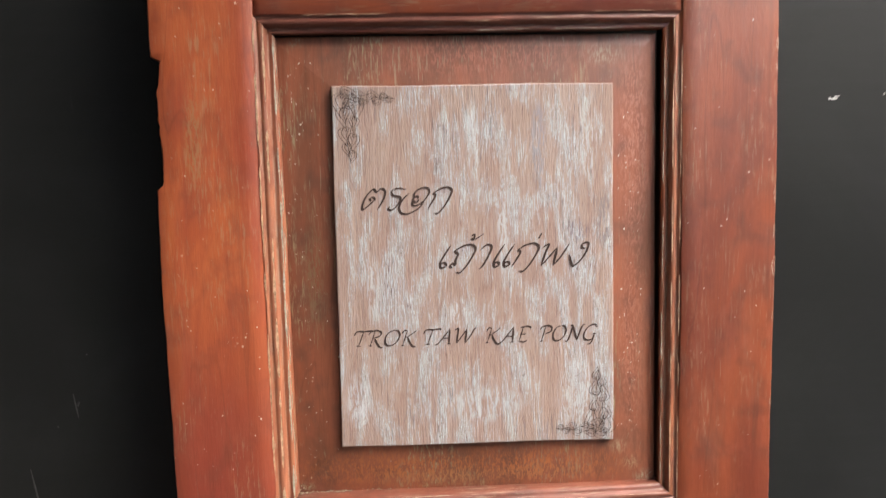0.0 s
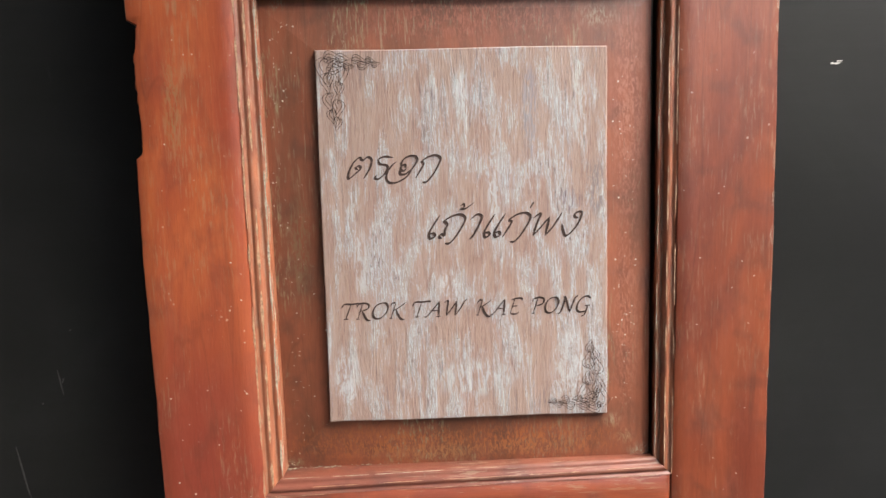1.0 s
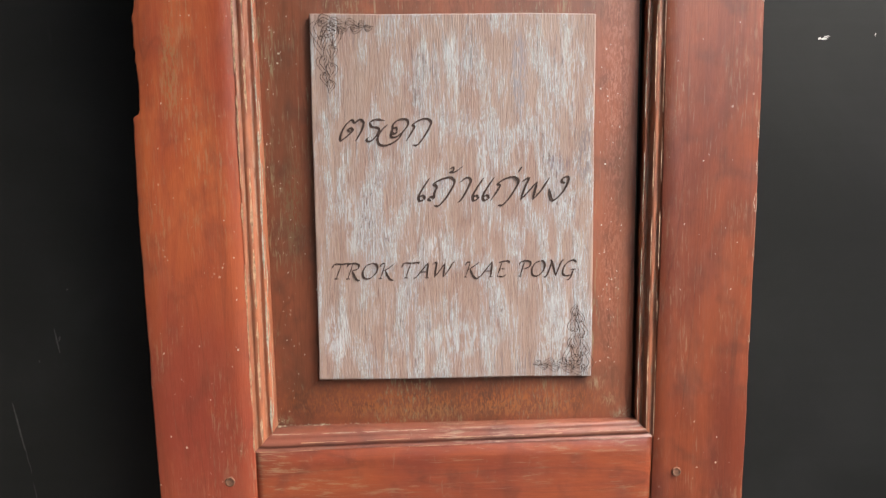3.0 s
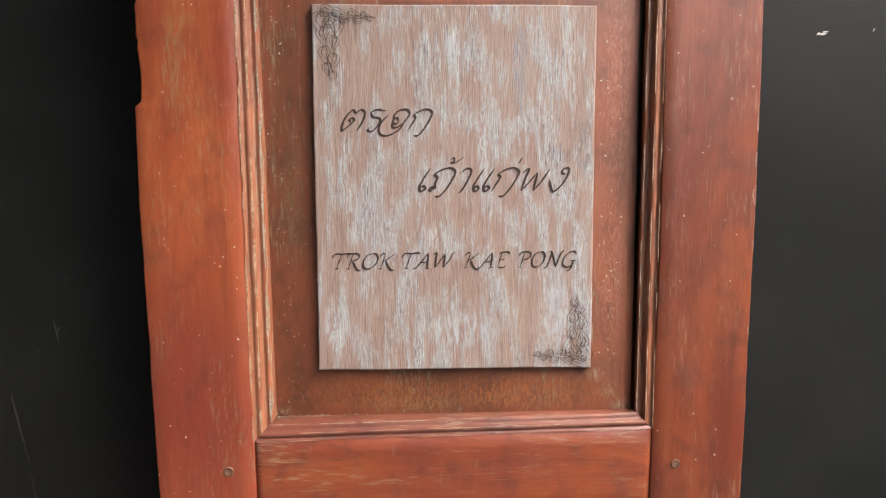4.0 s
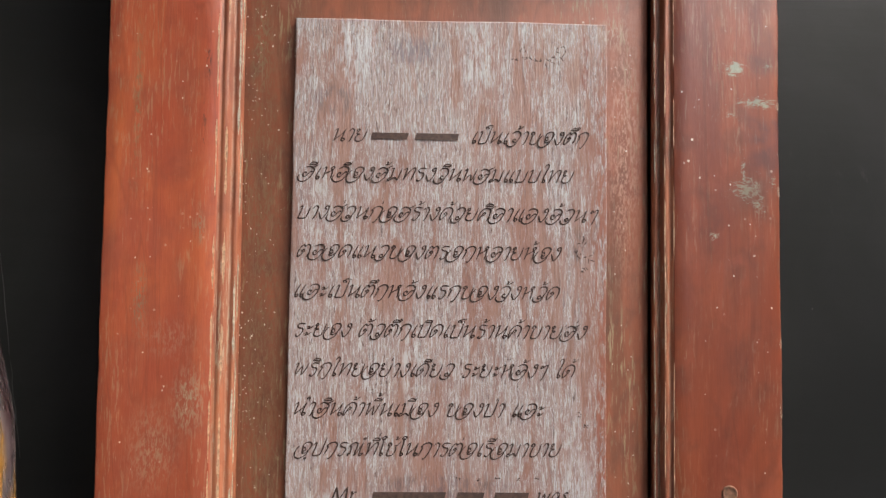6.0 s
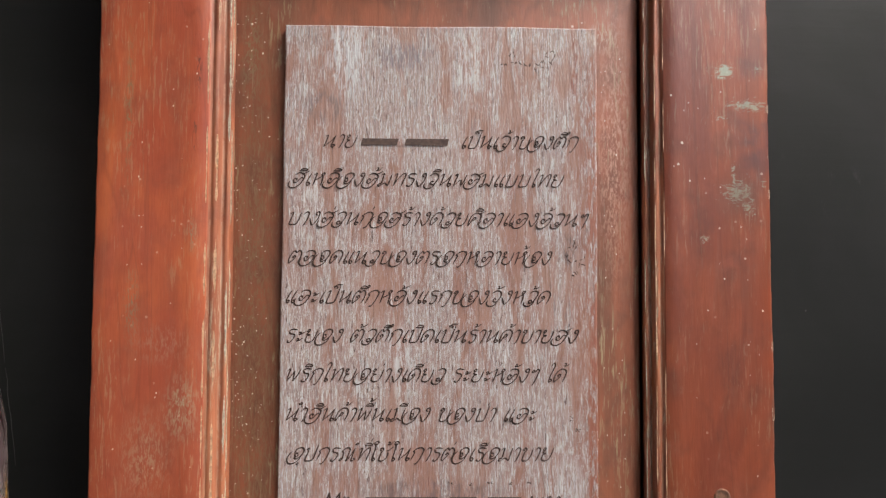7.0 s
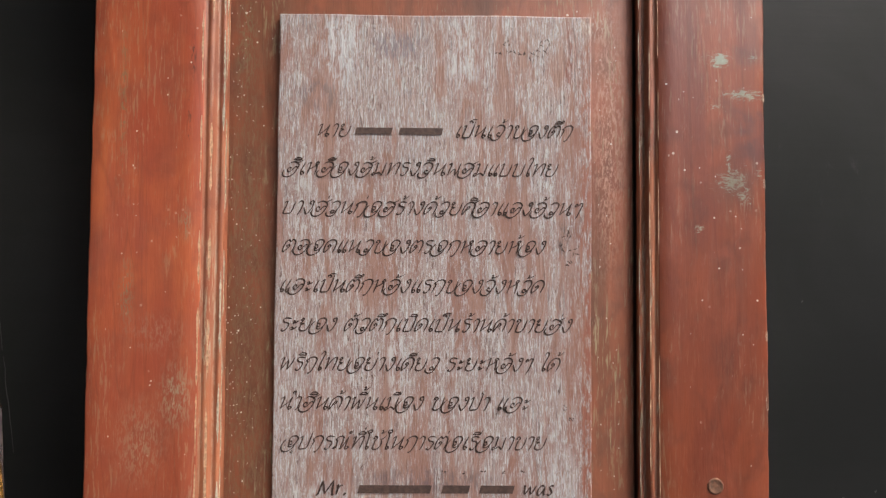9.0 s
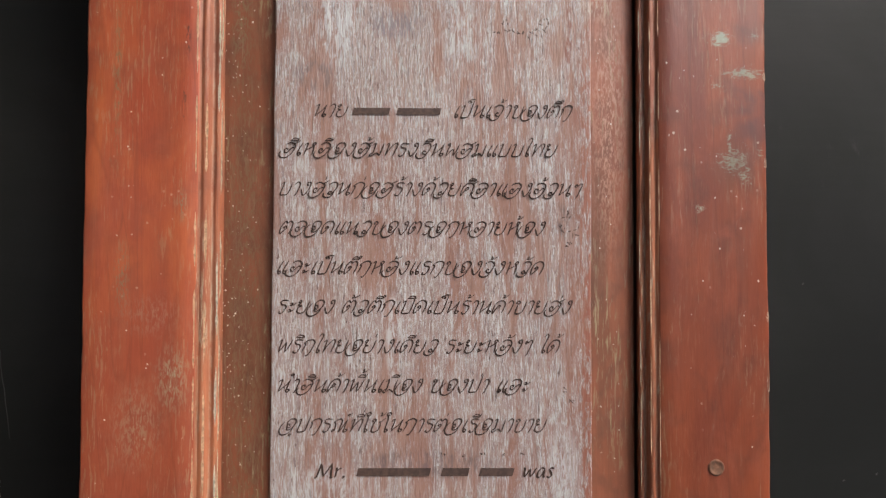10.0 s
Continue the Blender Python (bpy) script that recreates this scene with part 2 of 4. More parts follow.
def wall_paint(name):
    """Charcoal paint on plaster: brushed, rubbed, dusty."""
    m = Mat(name)
    brush = m.noise(90, (0.10, 1, 1), 4, 0.6, 0.5)
    dust = m.noise(6, (1, 1, 1), 5, 0.6, 0.6)
    color = m.mix(m.step(dust, 0.35, 0.7), (0.0140, 0.0146, 0.0140), (0.0195, 0.0203, 0.0196))
    rub = m.math("MULTIPLY", m.step(m.noise(40, (1, 1, 0.3), 5, 0.75, 0.6), 0.62, 0.78), m.step(m.noise(9, (1, 1, 1), 2), 0.52, 0.7))
    color = m.mix(m.math("MULTIPLY", rub, 0.25), color, (0.12, 0.12, 0.115))
    color = m.mix(m.math("MULTIPLY", m.dots(22, 0.035, 0.12), 0.6), color, (0.35, 0.34, 0.32))
    rough = m.step(m.math("ADD", m.math("MULTIPLY", dust, 0.5), m.math("MULTIPLY", brush, 0.5)), 0.35, 0.65, 0.50, 0.62)
    return m.done(color, rough, m.bump(brush, 0.0010, 0.22), specular=0.14)


def jar_glaze(name):
    """Runny brown, ochre and purple-grey glaze on earthenware."""
    m = Mat(name)
    run = m.noise(16, (1, 1, 0.35), 5, 0.6, 1.2)
    spot = m.noise(45, (1, 1, 0.5), 4, 0.6, 0.8)
    color = m.mix(m.step(run, 0.38, 0.54), (0.055, 0.032, 0.034), (0.15, 0.13, 0.13))
    color = m.mix(m.step(run, 0.54, 0.62), color, (0.38, 0.21, 0.045))
    color = m.mix(m.step(spot, 0.56, 0.68, 0, 0.7), color, (0.14, 0.10, 0.12))
    return m.done(color, m.step(spot, 0.3, 0.7, 0.16, 0.34), m.bump(run, 0.003, 0.25), 0.3, 0.12)


def ground_concrete(name):
    m = Mat(name)
    n, g = m.noise(2.2, (1, 1, 1), 6, 0.65), m.noise(90, (1, 1, 1), 4, 0.7)
    color = m.mix(m.step(n, 0.3, 0.7), (0.042, 0.040, 0.037), (0.068, 0.065, 0.060))
    return m.done(m.mix(m.step(g, 0.4, 0.7, 0, 0.3), color, (0.030, 0.029, 0.027)), 0.8, m.bump(g, 0.003, 0.4))


ORANGE = red_wood("orange_red_teak", (0.298, 0.058, 0.026), (0.450, 0.112, 0.036), "Z", 0.40,
                  stains=((-0.155, 0.72, 0.30, 0.33, 0.48, (0.240, 0.050, 0.027)), (-0.165, 1.24, 0.12, 0.20, 0.50, (0.240, 0.044, 0.025)), (-0.14, 1.06, 0.012, 0.07, 0.2, (0.16, 0.05, 0.03))),
                  spots=((-0.133, 0.865, 0.015, 0.030, (0.30, 0.26, 0.18)), (-0.155, 0.835, 0.024, 0.040, (0.30, 0.17, 0.11)), (-0.166, 0.930, 0.008, 0.035, (0.20, 0.13, 0.08)),
                         (-0.128, 0.975, 0.004, 0.016, (0.22, 0.18, 0.12)), (-0.126, 1.085, 0.003, 0.020, (0.05, 0.02, 0.015)), (-0.128, 1.045, 0.002, 0.026, (0.07, 0.028, 0.02)),
                         (-0.171, 1.060, 0.004, 0.080, (0.20, 0.13, 0.07)), (-0.146, 0.905, 0.030, 0.020, (0.30, 0.13, 0.085)), (-0.170, 1.500, 0.010, 0.060, (0.30, 0.17, 0.08))))
CRIMSON = red_wood("dull_red_teak", (0.160, 0.033, 0.015), (0.245, 0.056, 0.019), "Z", 0.35, True, 4.3)
RAIL = red_wood("red_teak_rail", (0.200, 0.041, 0.022), (0.31, 0.072, 0.026), "X", 0.5, False, 8.1)
BEVEL = red_wood("brown_red_teak", (0.165, 0.062, 0.034), (0.29, 0.092, 0.046), "Z", 0.95, False, 12.7, (0.30, 0.25, 0.15), 0.0,
                 ((0.161, 1.238, 0.012, 0.010, (0.34, 0.33, 0.24)), (0.149, 1.251, 0.010, 0.008, (0.30, 0.24, 0.15)), (0.139, 1.264, 0.010, 0.008, (0.30, 0.22, 0.14)),
                  (0.142, 1.113, 0.014, 0.014, (0.36, 0.29, 0.23)), (-0.101, 1.236, 0.010, 0.006, (0.30, 0.26, 0.16)), (-0.098, 1.572, 0.008, 0.006, (0.26, 0.24, 0.17)),
                  # Long patches near x 0.15 put the light-facing right bevel's brightness into its colour.
                  (0.128, 1.561, 0.020, 0.012, (0.32, 0.25, 0.17)), (0.150, 1.04, 0.017, 0.13, (0.42, 0.23, 0.17)), (0.151, 1.50, 0.018, 0.11, (0.40, 0.16, 0.11)), (0.150, 1.35, 0.016, 0.12, (0.36, 0.14, 0.09)), (-0.095, 1.10, 0.010, 0.05, (0.20, 0.16, 0.09)), (-0.092, 0.93, 0.026, 0.30, (0.19, 0.110, 0.060)), (-0.090, 0.78, 0.026, 0.14, (0.19, 0.105, 0.058)), (-0.09, 1.40, 0.012, 0.06, (0.20, 0.13, 0.07)),
                  # The last two paint bounced light onto the upper panel's bottom bevel.
                  (0.00, 1.243, 0.07, 0.011, (0.30, 0.215, 0.105)), (0.08, 1.246, 0.05, 0.010, (0.30, 0.20, 0.10)), (0.03, 1.563, 0.13, 0.026, (0.33, 0.115, 0.072)), (-0.03, 1.250, 0.11, 0.024, (0.40, 0.130, 0.042)), (0.08, 1.250, 0.10, 0.024, (0.40, 0.125, 0.040))))
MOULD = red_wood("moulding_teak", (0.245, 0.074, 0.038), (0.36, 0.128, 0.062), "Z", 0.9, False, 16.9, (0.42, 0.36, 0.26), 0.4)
# Same teak as MOULD, darkened in colour to offset strong light on the ledges.
MOULD_X = red_wood("moulding_teak_across_dimmed", (0.145, 0.043, 0.028), (0.22, 0.072, 0.044), "X", 0.4, False, 19.9, (0.44, 0.34, 0.24), 0.1)
FIELD_1 = limed_wood("limed_pink_teak", (0.368, 0.262, 0.214), (0.335, 0.218, 0.174), (0.46, 0.51, 0.54), 1.10, 2.0,
                     ((0.107, 1.432, 0.012, 0.012, (0.13, 0.10, 0.13)), (0.126, 1.44, 0.010, 0.03, (0.20, 0.17, 0.17)),
                      (0.035, 1.302, 0.045, 0.020, (0.45, 0.49, 0.51)), (0.018, 1.372, 0.010, 0.018, (0.50, 0.54, 0.56)), (0.052, 1.440, 0.007, 0.060, (0.48, 0.52, 0.54)), (-0.058, 1.305, 0.014, 0.034, (0.50, 0.53, 0.55)),
                      (0.108, 1.305, 0.022, 0.045, (0.46, 0.48, 0.48)), (0.030, 1.500, 0.008, 0.040, (0.48, 0.52, 0.54)), (0.078, 1.495, 0.008, 0.050, (0.26, 0.25, 0.28)), (0.115, 1.500, 0.010, 0.050, (0.46, 0.49, 0.50)),
                      (-0.045, 1.390, 0.008, 0.040, (0.47, 0.49, 0.50))), 0.535, (0.028, 1.255, 0.42))
FIELD_2 = limed_wood("limed_red_teak", (0.300, 0.180, 0.146), (0.262, 0.138, 0.108), (0.48, 0.515, 0.53), 0.88, 6.0,
                     ((0.010, 1.096, 0.030, 0.014, (0.17, 0.15, 0.17)), (-0.045, 1.062, 0.020, 0.016, (0.15, 0.11, 0.11)), (0.122, 1.090, 0.004, 0.045, (0.20, 0.065, 0.045)),
                      (0.122, 0.968, 0.014, 0.020, (0.10, 0.08, 0.08)), (0.030, 0.810, 0.07, 0.012, (0.14, 0.10, 0.10)), (0.126, 0.955, 0.008, 0.020, (0.46, 0.42, 0.40)),
                      (0.1300, 0.90, 0.0140, 0.34, (0.25, 0.115, 0.085)), (0.1345, 0.93, 0.0075, 0.30, (0.27, 0.105, 0.070)), (0.1345, 0.80, 0.0070, 0.22, (0.26, 0.10, 0.066)), (0.133, 1.108, 0.006, 0.012, (0.50, 0.47, 0.42)),
                      (-0.030, 1.095, 0.022, 0.040, (0.50, 0.53, 0.55)), (0.050, 1.092, 0.018, 0.036, (0.46, 0.48, 0.49)), (-0.040, 0.785, 0.045, 0.035, (0.47, 0.48, 0.49)), (0.118, 0.800, 0.014, 0.050, (0.47, 0.48, 0.49)),
                      (0.008, 0.890, 0.008, 0.045, (0.48, 0.50, 0.51)), (-0.055, 0.990, 0.010, 0.045, (0.45, 0.46, 0.46))), 0.47)
# Dark browns put the shade inside the carved grooves into the strokes' colour.
CARVED = plain("shade_brown_carving", (0.042, 0.022, 0.016), 0.8, 0.3, 300)
FADED = plain("faded_brown_carving", (0.062, 0.036, 0.028), 0.7, 0.3, 300)
PLUG = plain("old_brown_plug", (0.150, 0.072, 0.042), 0.85, 0.35, 300)
# Lines along the moulding ridges: worn wood, with the ridges' highlights painted in.
RUBBED = plain("rubbed_and_highlit_wood", (0.50, 0.325, 0.205), 0.6, 0.35, 400)
EDGE = plain("bare_worn_wood", (0.43, 0.385, 0.30), 0.75, 0.35, 500)
FLECK = plain("white_paint_fleck", (0.66, 0.63, 0.56), 0.8, 0.2, 900)
GRIT = plain("pale_grit", (0.42, 0.38, 0.28), 0.9, 0.3, 900)
WALL = wall_paint("charcoal_wall_paint")
CHIP = plain("bare_plaster", (0.55, 0.54, 0.50), 0.85, 0.25, 500)
SCRATCH = plain("scratched_paint", (0.05, 0.05, 0.048), 0.8, 0.3, 500)
WALL_GREY = plain("blocker_grey", (0.16, 0.15, 0.14), 0.85, 0.3, 8)
GLAZE = jar_glaze("mottled_glaze")
GROUND = ground_concrete("worn_concrete")


# ---- mesh helpers ----
def part(name, bm, material, parent=None, label="", smooth=False):
    """Links a bmesh as one mesh object under a thing or a part."""
    bmesh.ops.recalc_face_normals(bm, faces=bm.faces)
    mesh = bpy.data.meshes.new(name)
    bm.to_mesh(mesh)
    bm.free()
    mesh.materials.append(material)
    for p in mesh.polygons:
        p.use_smooth = smooth
    ob = new(name, mesh)
    if parent is not None:
        ob.parent = parent
    return tagged(ob, label) if label else ob


def wob(a, b, size, scale=30.0):
    """A small uneven offset that follows two coordinates."""
    return size * noise.noise((a * scale, b * scale, 3.7))


def box(bm, lo, hi, bevel=0.0):
    made = bmesh.ops.create_cube(bm, size=1.0, matrix=Matrix.LocRotScale((Vector(lo) + Vector(hi)) / 2, None, Vector(hi) - Vector(lo)))
    if bevel:
        edges = {e for v in made["verts"] for e in v.link_edges}
        bmesh.ops.bevel(bm, geom=list(edges), offset=bevel, segments=2, affect="EDGES", profile=0.6)
    return bm


def loft(bm, loops, close=True, caps=True):
    """Skins rings of points, one after another."""
    rings = [[bm.verts.new(p) for p in loop] for loop in loops]
    n = len(rings[0])
    for a, b in zip(rings, rings[1:]):
        for i in range(n if close else n - 1):
            j = (i + 1) % n
            bm.faces.new((a[i], a[j], b[j], b[i]))
    if caps:
        bm.faces.new(rings[0])
        bm.faces.new(rings[-1][::-1])
    return bm


def ribbon(bm, points, width, y):
    """A flat stroke of the given width, thinner at its ends, along points (x, z) at depth y."""
    pts = [Vector(p) for p in points]
    last = len(pts) - 1
    pairs = []
    for i, p in enumerate(pts):
        way = (pts[min(i + 1, last)] - pts[max(i - 1, 0)]).normalized()
        half = width / 2 * (0.35 + 0.65 * math.sin(math.pi * (i + 0.3) / (last + 0.6)))
        side = Vector((-way.y, way.x)) * half
        pairs.append([bm.verts.new((q.x, y, q.y)) for q in (p + side, p - side)])
    for a, b in zip(pairs, pairs[1:]):
        bm.faces.new((a[0], a[1], b[1], b[0]))


# ---- the place ----
FACE, BACK = 0.45, 0.52      # y of the door's face and of the wall behind it

ground_bm = bmesh.new()
bmesh.ops.create_grid(ground_bm, x_segments=2, y_segments=2, size=150)
tagged(part("ground", ground_bm, GROUND), "worn dark grey concrete ground in front of the wall", "ground", kind="structure")

wall = tagged(part("wall_north", box(bmesh.new(), (-1.35, BACK, 0.0), (3.2, BACK + 0.15, 3.0)), WALL), "charcoal painted wall with small chips and scratches", "wall", kind="structure")
# Unseen, added: two walls and a canopy so light comes only from the right.
tagged(part("light_blocker_west", box(bmesh.new(), (-1.35, -2.2, 0.0), (-1.2, BACK, 2.7)), WALL_GREY), "unseen side wall added to keep light off the left", "wall", kind="structure")
tagged(part("light_blocker_south", box(bmesh.new(), (-1.35, -2.35, 0.0), (0.35, -2.2, 2.7)), WALL), "unseen charcoal wall added to block light from the front left", "wall", kind="structure")
tagged(part("ceiling", box(bmesh.new(), (-1.35, -2.35, 2.7), (0.75, BACK, 2.82)), plain("blocker_brown", (0.10, 0.08, 0.06), 0.7)), "unseen dark canopy added to block light from above", "ceiling", kind="structure")


# Unseen wall, added to leave only high sky light on the right.
tagged(part("light_blocker_east", box(bmesh.new(), (2.6, -6.0, 0.0), (2.8, BACK + 0.15, 3.0)), WALL_GREY), "unseen grey wall added to cut low light from the right", "wall", kind="structure")


def wall_scratch(points, width, name="scratch", material=SCRATCH):
    bm = bmesh.new()
    ribbon(bm, points, width, BACK - 0.0006)
    part(name, bm, material, wall)


def long_scratch():
    """A thin broken scratch that runs down the wall beside the door."""
    rng = random.Random(4)
    top, bottom = Vector((-0.338, 1.22)), Vector((-0.279, 0.80))
    for a, b in ((0.05, 0.11), (0.13, 0.27), (0.34, 0.37), (0.48, 0.60), (0.62, 0.80), (0.81, 0.98)):
        pts = [top.lerp(bottom, a + (b - a) * i / 8) + Vector((rng.uniform(-1, 1) * 0.0006, 0)) for i in range(9)]
        wall_scratch(pts, 0.0007)


long_scratch()


def wall_chip(x, z, rx, rz, seed, material=CHIP):
    """A ragged chip in the wall paint."""
    rng = random.Random(seed)
    bm = bmesh.new()
    ring = []
    for i in range(14):
        a = math.tau * i / 14
        r = rng.uniform(0.45, 1.0)
        ring.append(bm.verts.new((x + rx * r * math.cos(a), BACK - 0.0006, z + rz * r * math.sin(a) + 0.4 * rz * math.cos(a))))
    bm.faces.new(ring)
    part("paint_chip", bm, material, wall)


for x, z, rx, rz, seed in ((0.341, 1.535, 0.0050, 0.0012, 1), (0.343, 1.5368, 0.0032, 0.0007, 2), (0.337, 1.5352, 0.0016, 0.0011, 11),
                           (0.384, 1.5385, 0.0008, 0.0014, 12), (-0.291, 1.333, 0.0012, 0.0009, 3), (-0.300, 1.291, 0.0014, 0.0022, 5),
                           (0.343, 0.777, 0.0016, 0.0010, 7), (0.368, 0.782, 0.0012, 0.0014, 8), (0.314, 0.925, 0.0008, 0.0012, 9),
                           (-0.318, 1.272, 0.0010, 0.0012, 10)):
    wall_chip(x, z, rx, rz, seed, CHIP if seed in (1, 2, 11, 12) else SCRATCH)
wall_scratch([(-0.304 + 0.0005 * i, 1.300 - 0.003 * i) for i in range(8)], 0.0014)
wall_scratch([(-0.343 + 0.0011 * i, 1.236 - 0.006 * i) for i in range(8)], 0.0016)

# ---- the old door leaf ----
door = new("wooden_sign")
door.location = (0, FACE, 0)
tagged(door, "old red-stained teak door leaf with carved lettering on its panels", "sign panel")

IN_L, IN_R = -0.120, 0.180         # inner edges of the stiles, about
TOP, THICK = 1.70, 0.042
P1 = (1.220, 1.588)                # upper opening
P2 = (0.300, 1.162)                # lower opening
MW = 0.0115                        # moulding width
P1_RISE = 0.0065                   # the upper opening's sill climbs towards the right-hand stile


def eased(z, z0, z1, a, b):
    """From a at z0 to b at z1, flat beyond."""
    f = min(1.0, max(0.0, (z - z0) / (z1 - z0)))
    return a + (b - a) * f


def inner_left(z):
    return eased(z, 1.10, 1.46, -0.1188, -0.1250)


def inner_right(z):
    return eased(z, 1.16, 1.36, 0.1796, 0.1826)


def sill(x):
    """Height of the upper opening's lower edge."""
    return P1[0] - 0.0015 + P1_RISE * (x - IN_L) / (IN_R - IN_L)


def left_edge(z):
    """The worn outer edge of the left stile, broken away beside the upper panel."""
    base = eased(z, 1.10, 1.40, -0.1913, -0.1980)
    if z > 1.560:
        base = -0.1988
    elif z > 1.467:
        bite = 0.0042 + 0.0016 * abs(noise.noise((0, 0, z * 160))) + 0.0010 * math.sin((z - 1.467) * 90) + 0.0012 * round(1.5 * noise.noise((4, z * 130, 2)))
        base = -0.1985 + bite
    return base + wob(z, 0.2, 0.0006, 24) + wob(z, 0.9, 0.0003, 150)


def right_edge(z):
    return eased(z, 1.16, 1.38, 0.2508, 0.2538) + wob(z, 5.0, 0.0008, 14) + wob(z, 7.0, 0.0003, 120)


def stile(name, material, outer, inner_edge, side, label):
    """A stile, with rounded arris and an uneven outer edge. side: -1 left, 1 right."""
    bm = bmesh.new()
    loops = []
    rows = [TOP * i / 560 for i in range(561)]
    for z in rows:
        o, inner = outer(z), inner_edge(z)
        soft = 0.0016 + 0.0007 * noise.noise((z * 40, side, 0))
        edge = [(o, THICK), (o, 0.012), (o, soft), (o - side * soft * 0.3, soft * 0.3), (o - side * soft, 0.0)]
        face = [(o - side * soft + (inner - o + side * soft) * k / 6, wob(z, k + 9 * side, 0.0005, 9)) for k in range(1, 6)]
        face += [(inner - side * -0.0008, 0.0), (inner, 0.0006), (inner, THICK)]
        loops.append([(x, y, z) for x, y in edge + face])
    loft(bm, loops)
    return part(name, bm, material, door, label, True)


stile("stile", ORANGE, left_edge, inner_left, -1, "orange-red stile with a broken outer edge")
stile("stile", CRIMSON, right_edge, inner_right, 1, "dull red stile with pale paint flecks")


def rail(z0, z1, label, top=None):
    """A rail between the stiles, its face a hair behind theirs, with eased edges. top: its upper edge as a function of x."""
    bm = bmesh.new()
    loops = []
    n = 60
    for i in range(n + 1):
        ease = 0.0013 if i in (0, n) else 0.0008 if i in (1, n - 1) else 0.0006
        mid = (z0 + z1) / 2
        x = inner_left(mid) + (inner_right(mid) - inner_left(mid)) * i / n
        a, b = z0 + wob(x, z0, 0.0005, 20), (top(x) if top else z1) + wob(x, z1, 0.0005, 20)
        levels = [(THICK, a), (ease + 0.0012, a), (ease, a + 0.0012)]
        levels += [(ease + wob(x, k, 0.0003, 12), a + (b - a) * k / 5) for k in range(1, 5)]
        levels += [(ease, b - 0.0012), (ease + 0.0012, b), (THICK, b)]
        loops.append([(inner_left(z) + 0.0003 + (inner_right(z) - inner_left(z) - 0.0006) * i / n, y, z) for y, z in levels])
    loft(bm, loops)
    return part("rail", bm, RAIL, door, label, True)


rail(P1[1], TOP, "top rail")
rail(P2[1], P1[0], "middle rail", sill)
rail(0.0, P2[0], "bottom rail")

# section of the moulding run round each opening: distance in from the edge, depth behind the face
SECTION = [(0.0, 0.0002), (0.0008, 0.0008), (0.0018, 0.0022), (0.0026, 0.0016), (0.0040, 0.0009), (0.0054, 0.0014), (0.0063, 0.0032), (0.0070, 0.0066),
           (0.0082, 0.0068), (0.0094, 0.0054), (0.0108, 0.0056), (0.0115, 0.0080), (0.0115, 0.0290)]


BROAD = [(u * 1.16, d) for u, d in SECTION]
LIP = SECTION[:-1] + [(0.0113, 0.0108), (0.0085, 0.0120), (0.0040, 0.0140), (0.0040, 0.0400)]   # undercut, over a shrunken panel


SHALLOW = SECTION[:6] + [(0.0063, 0.0024), (0.0070, 0.0040), (0.0082, 0.0044), (0.0094, 0.0044), (0.0108, 0.0056)] + SECTION[11:]
WORN = {"rubbed": bmesh.new(), "bare": bmesh.new()}


def moulding(a, b, inward, material, section=SECTION):
    """One mitred length of the moulding, from corner a to corner b (x, z)."""
    a, b, inward = Vector(a), Vector(b), Vector(inward)
    way = (b - a).normalized()
    length = (b - a).length
    n = max(24, int(length / 0.005))
    bm = bmesh.new()
    rings = []
    for i in range(n + 1):
        ring = []
        for k, (u, d) in enumerate(section):
            s = u + (length - 2 * u) * i / n
            p = a + way * s + inward * (u + wob(p_key(a, s), k * 0.13, 0.0005, 22) * (0 < k < 12))
            ring.append((p.x, d + wob(p_key(b, s), k * 0.2, 0.0004, 35), p.y))
        rings.append(ring)
    loft(bm, rings, close=False, caps=False)
    rng = random.Random(int(1000 * (a.x + 2 * a.y + 3 * b.y)))
    upright = abs(way.y) > 0.5
    for k, most, tint in ((0, 0.0007, "rubbed"), (5, 0.0010, "rubbed"), (10, 0.0008, "bare"), (11, 0.0010, "bare")):
        if k == 11 and inward.x < 0.5:
            continue
        most *= (1.0 if inward.x > 0 else 0.6) if upright else 0.45
        worn = WORN[tint]
        i = 0
        while i < n - 3:
            run = rng.randint(3, 14)
            cells = rings[i:min(n, i + run) + 1]
            if len(cells) > 2 and rng.random() < (0.85 if upright else 0.45):
                side = Vector((inward.x, 0, inward.y))
                pairs = []
                for c, ring in enumerate(cells):
                    half = most * (1.5 if inward.x > 0 else 1.0) * rng.uniform(0.2, 1.0) * (0.25 if c in (0, len(cells) - 1) else 1)
                    p = Vector(ring[k]) + Vector((0, -0.0004, 0))
                    pairs.append([worn.verts.new(p - side * half), worn.verts.new(p + side * half * 0.6)])
                for p, q in zip(pairs, pairs[1:]):
                    worn.faces.new((p[0], p[1], q[1], q[0]))
            i += run + rng.randint(0, 5)
    return part("moulding", bm, material, door, "", True)


def p_key(corner, s):
    return corner.x * 3.1 + corner.y * 1.7 + s


for (z0, z1), low in ((P1, sill), (P2, lambda x: P2[0])):
    bl, br = (inner_left(z0), low(IN_L)), (inner_right(z0), low(IN_R))
    tl, tr = (inner_left(z1), z1), (inner_right(z1), z1 + 0.001)
    moulding(tl, bl, (1, 0), MOULD, BROAD)
    moulding(br, tr, (-1, 0), MOULD, LIP)
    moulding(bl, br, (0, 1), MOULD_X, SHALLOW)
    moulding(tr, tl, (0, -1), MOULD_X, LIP)

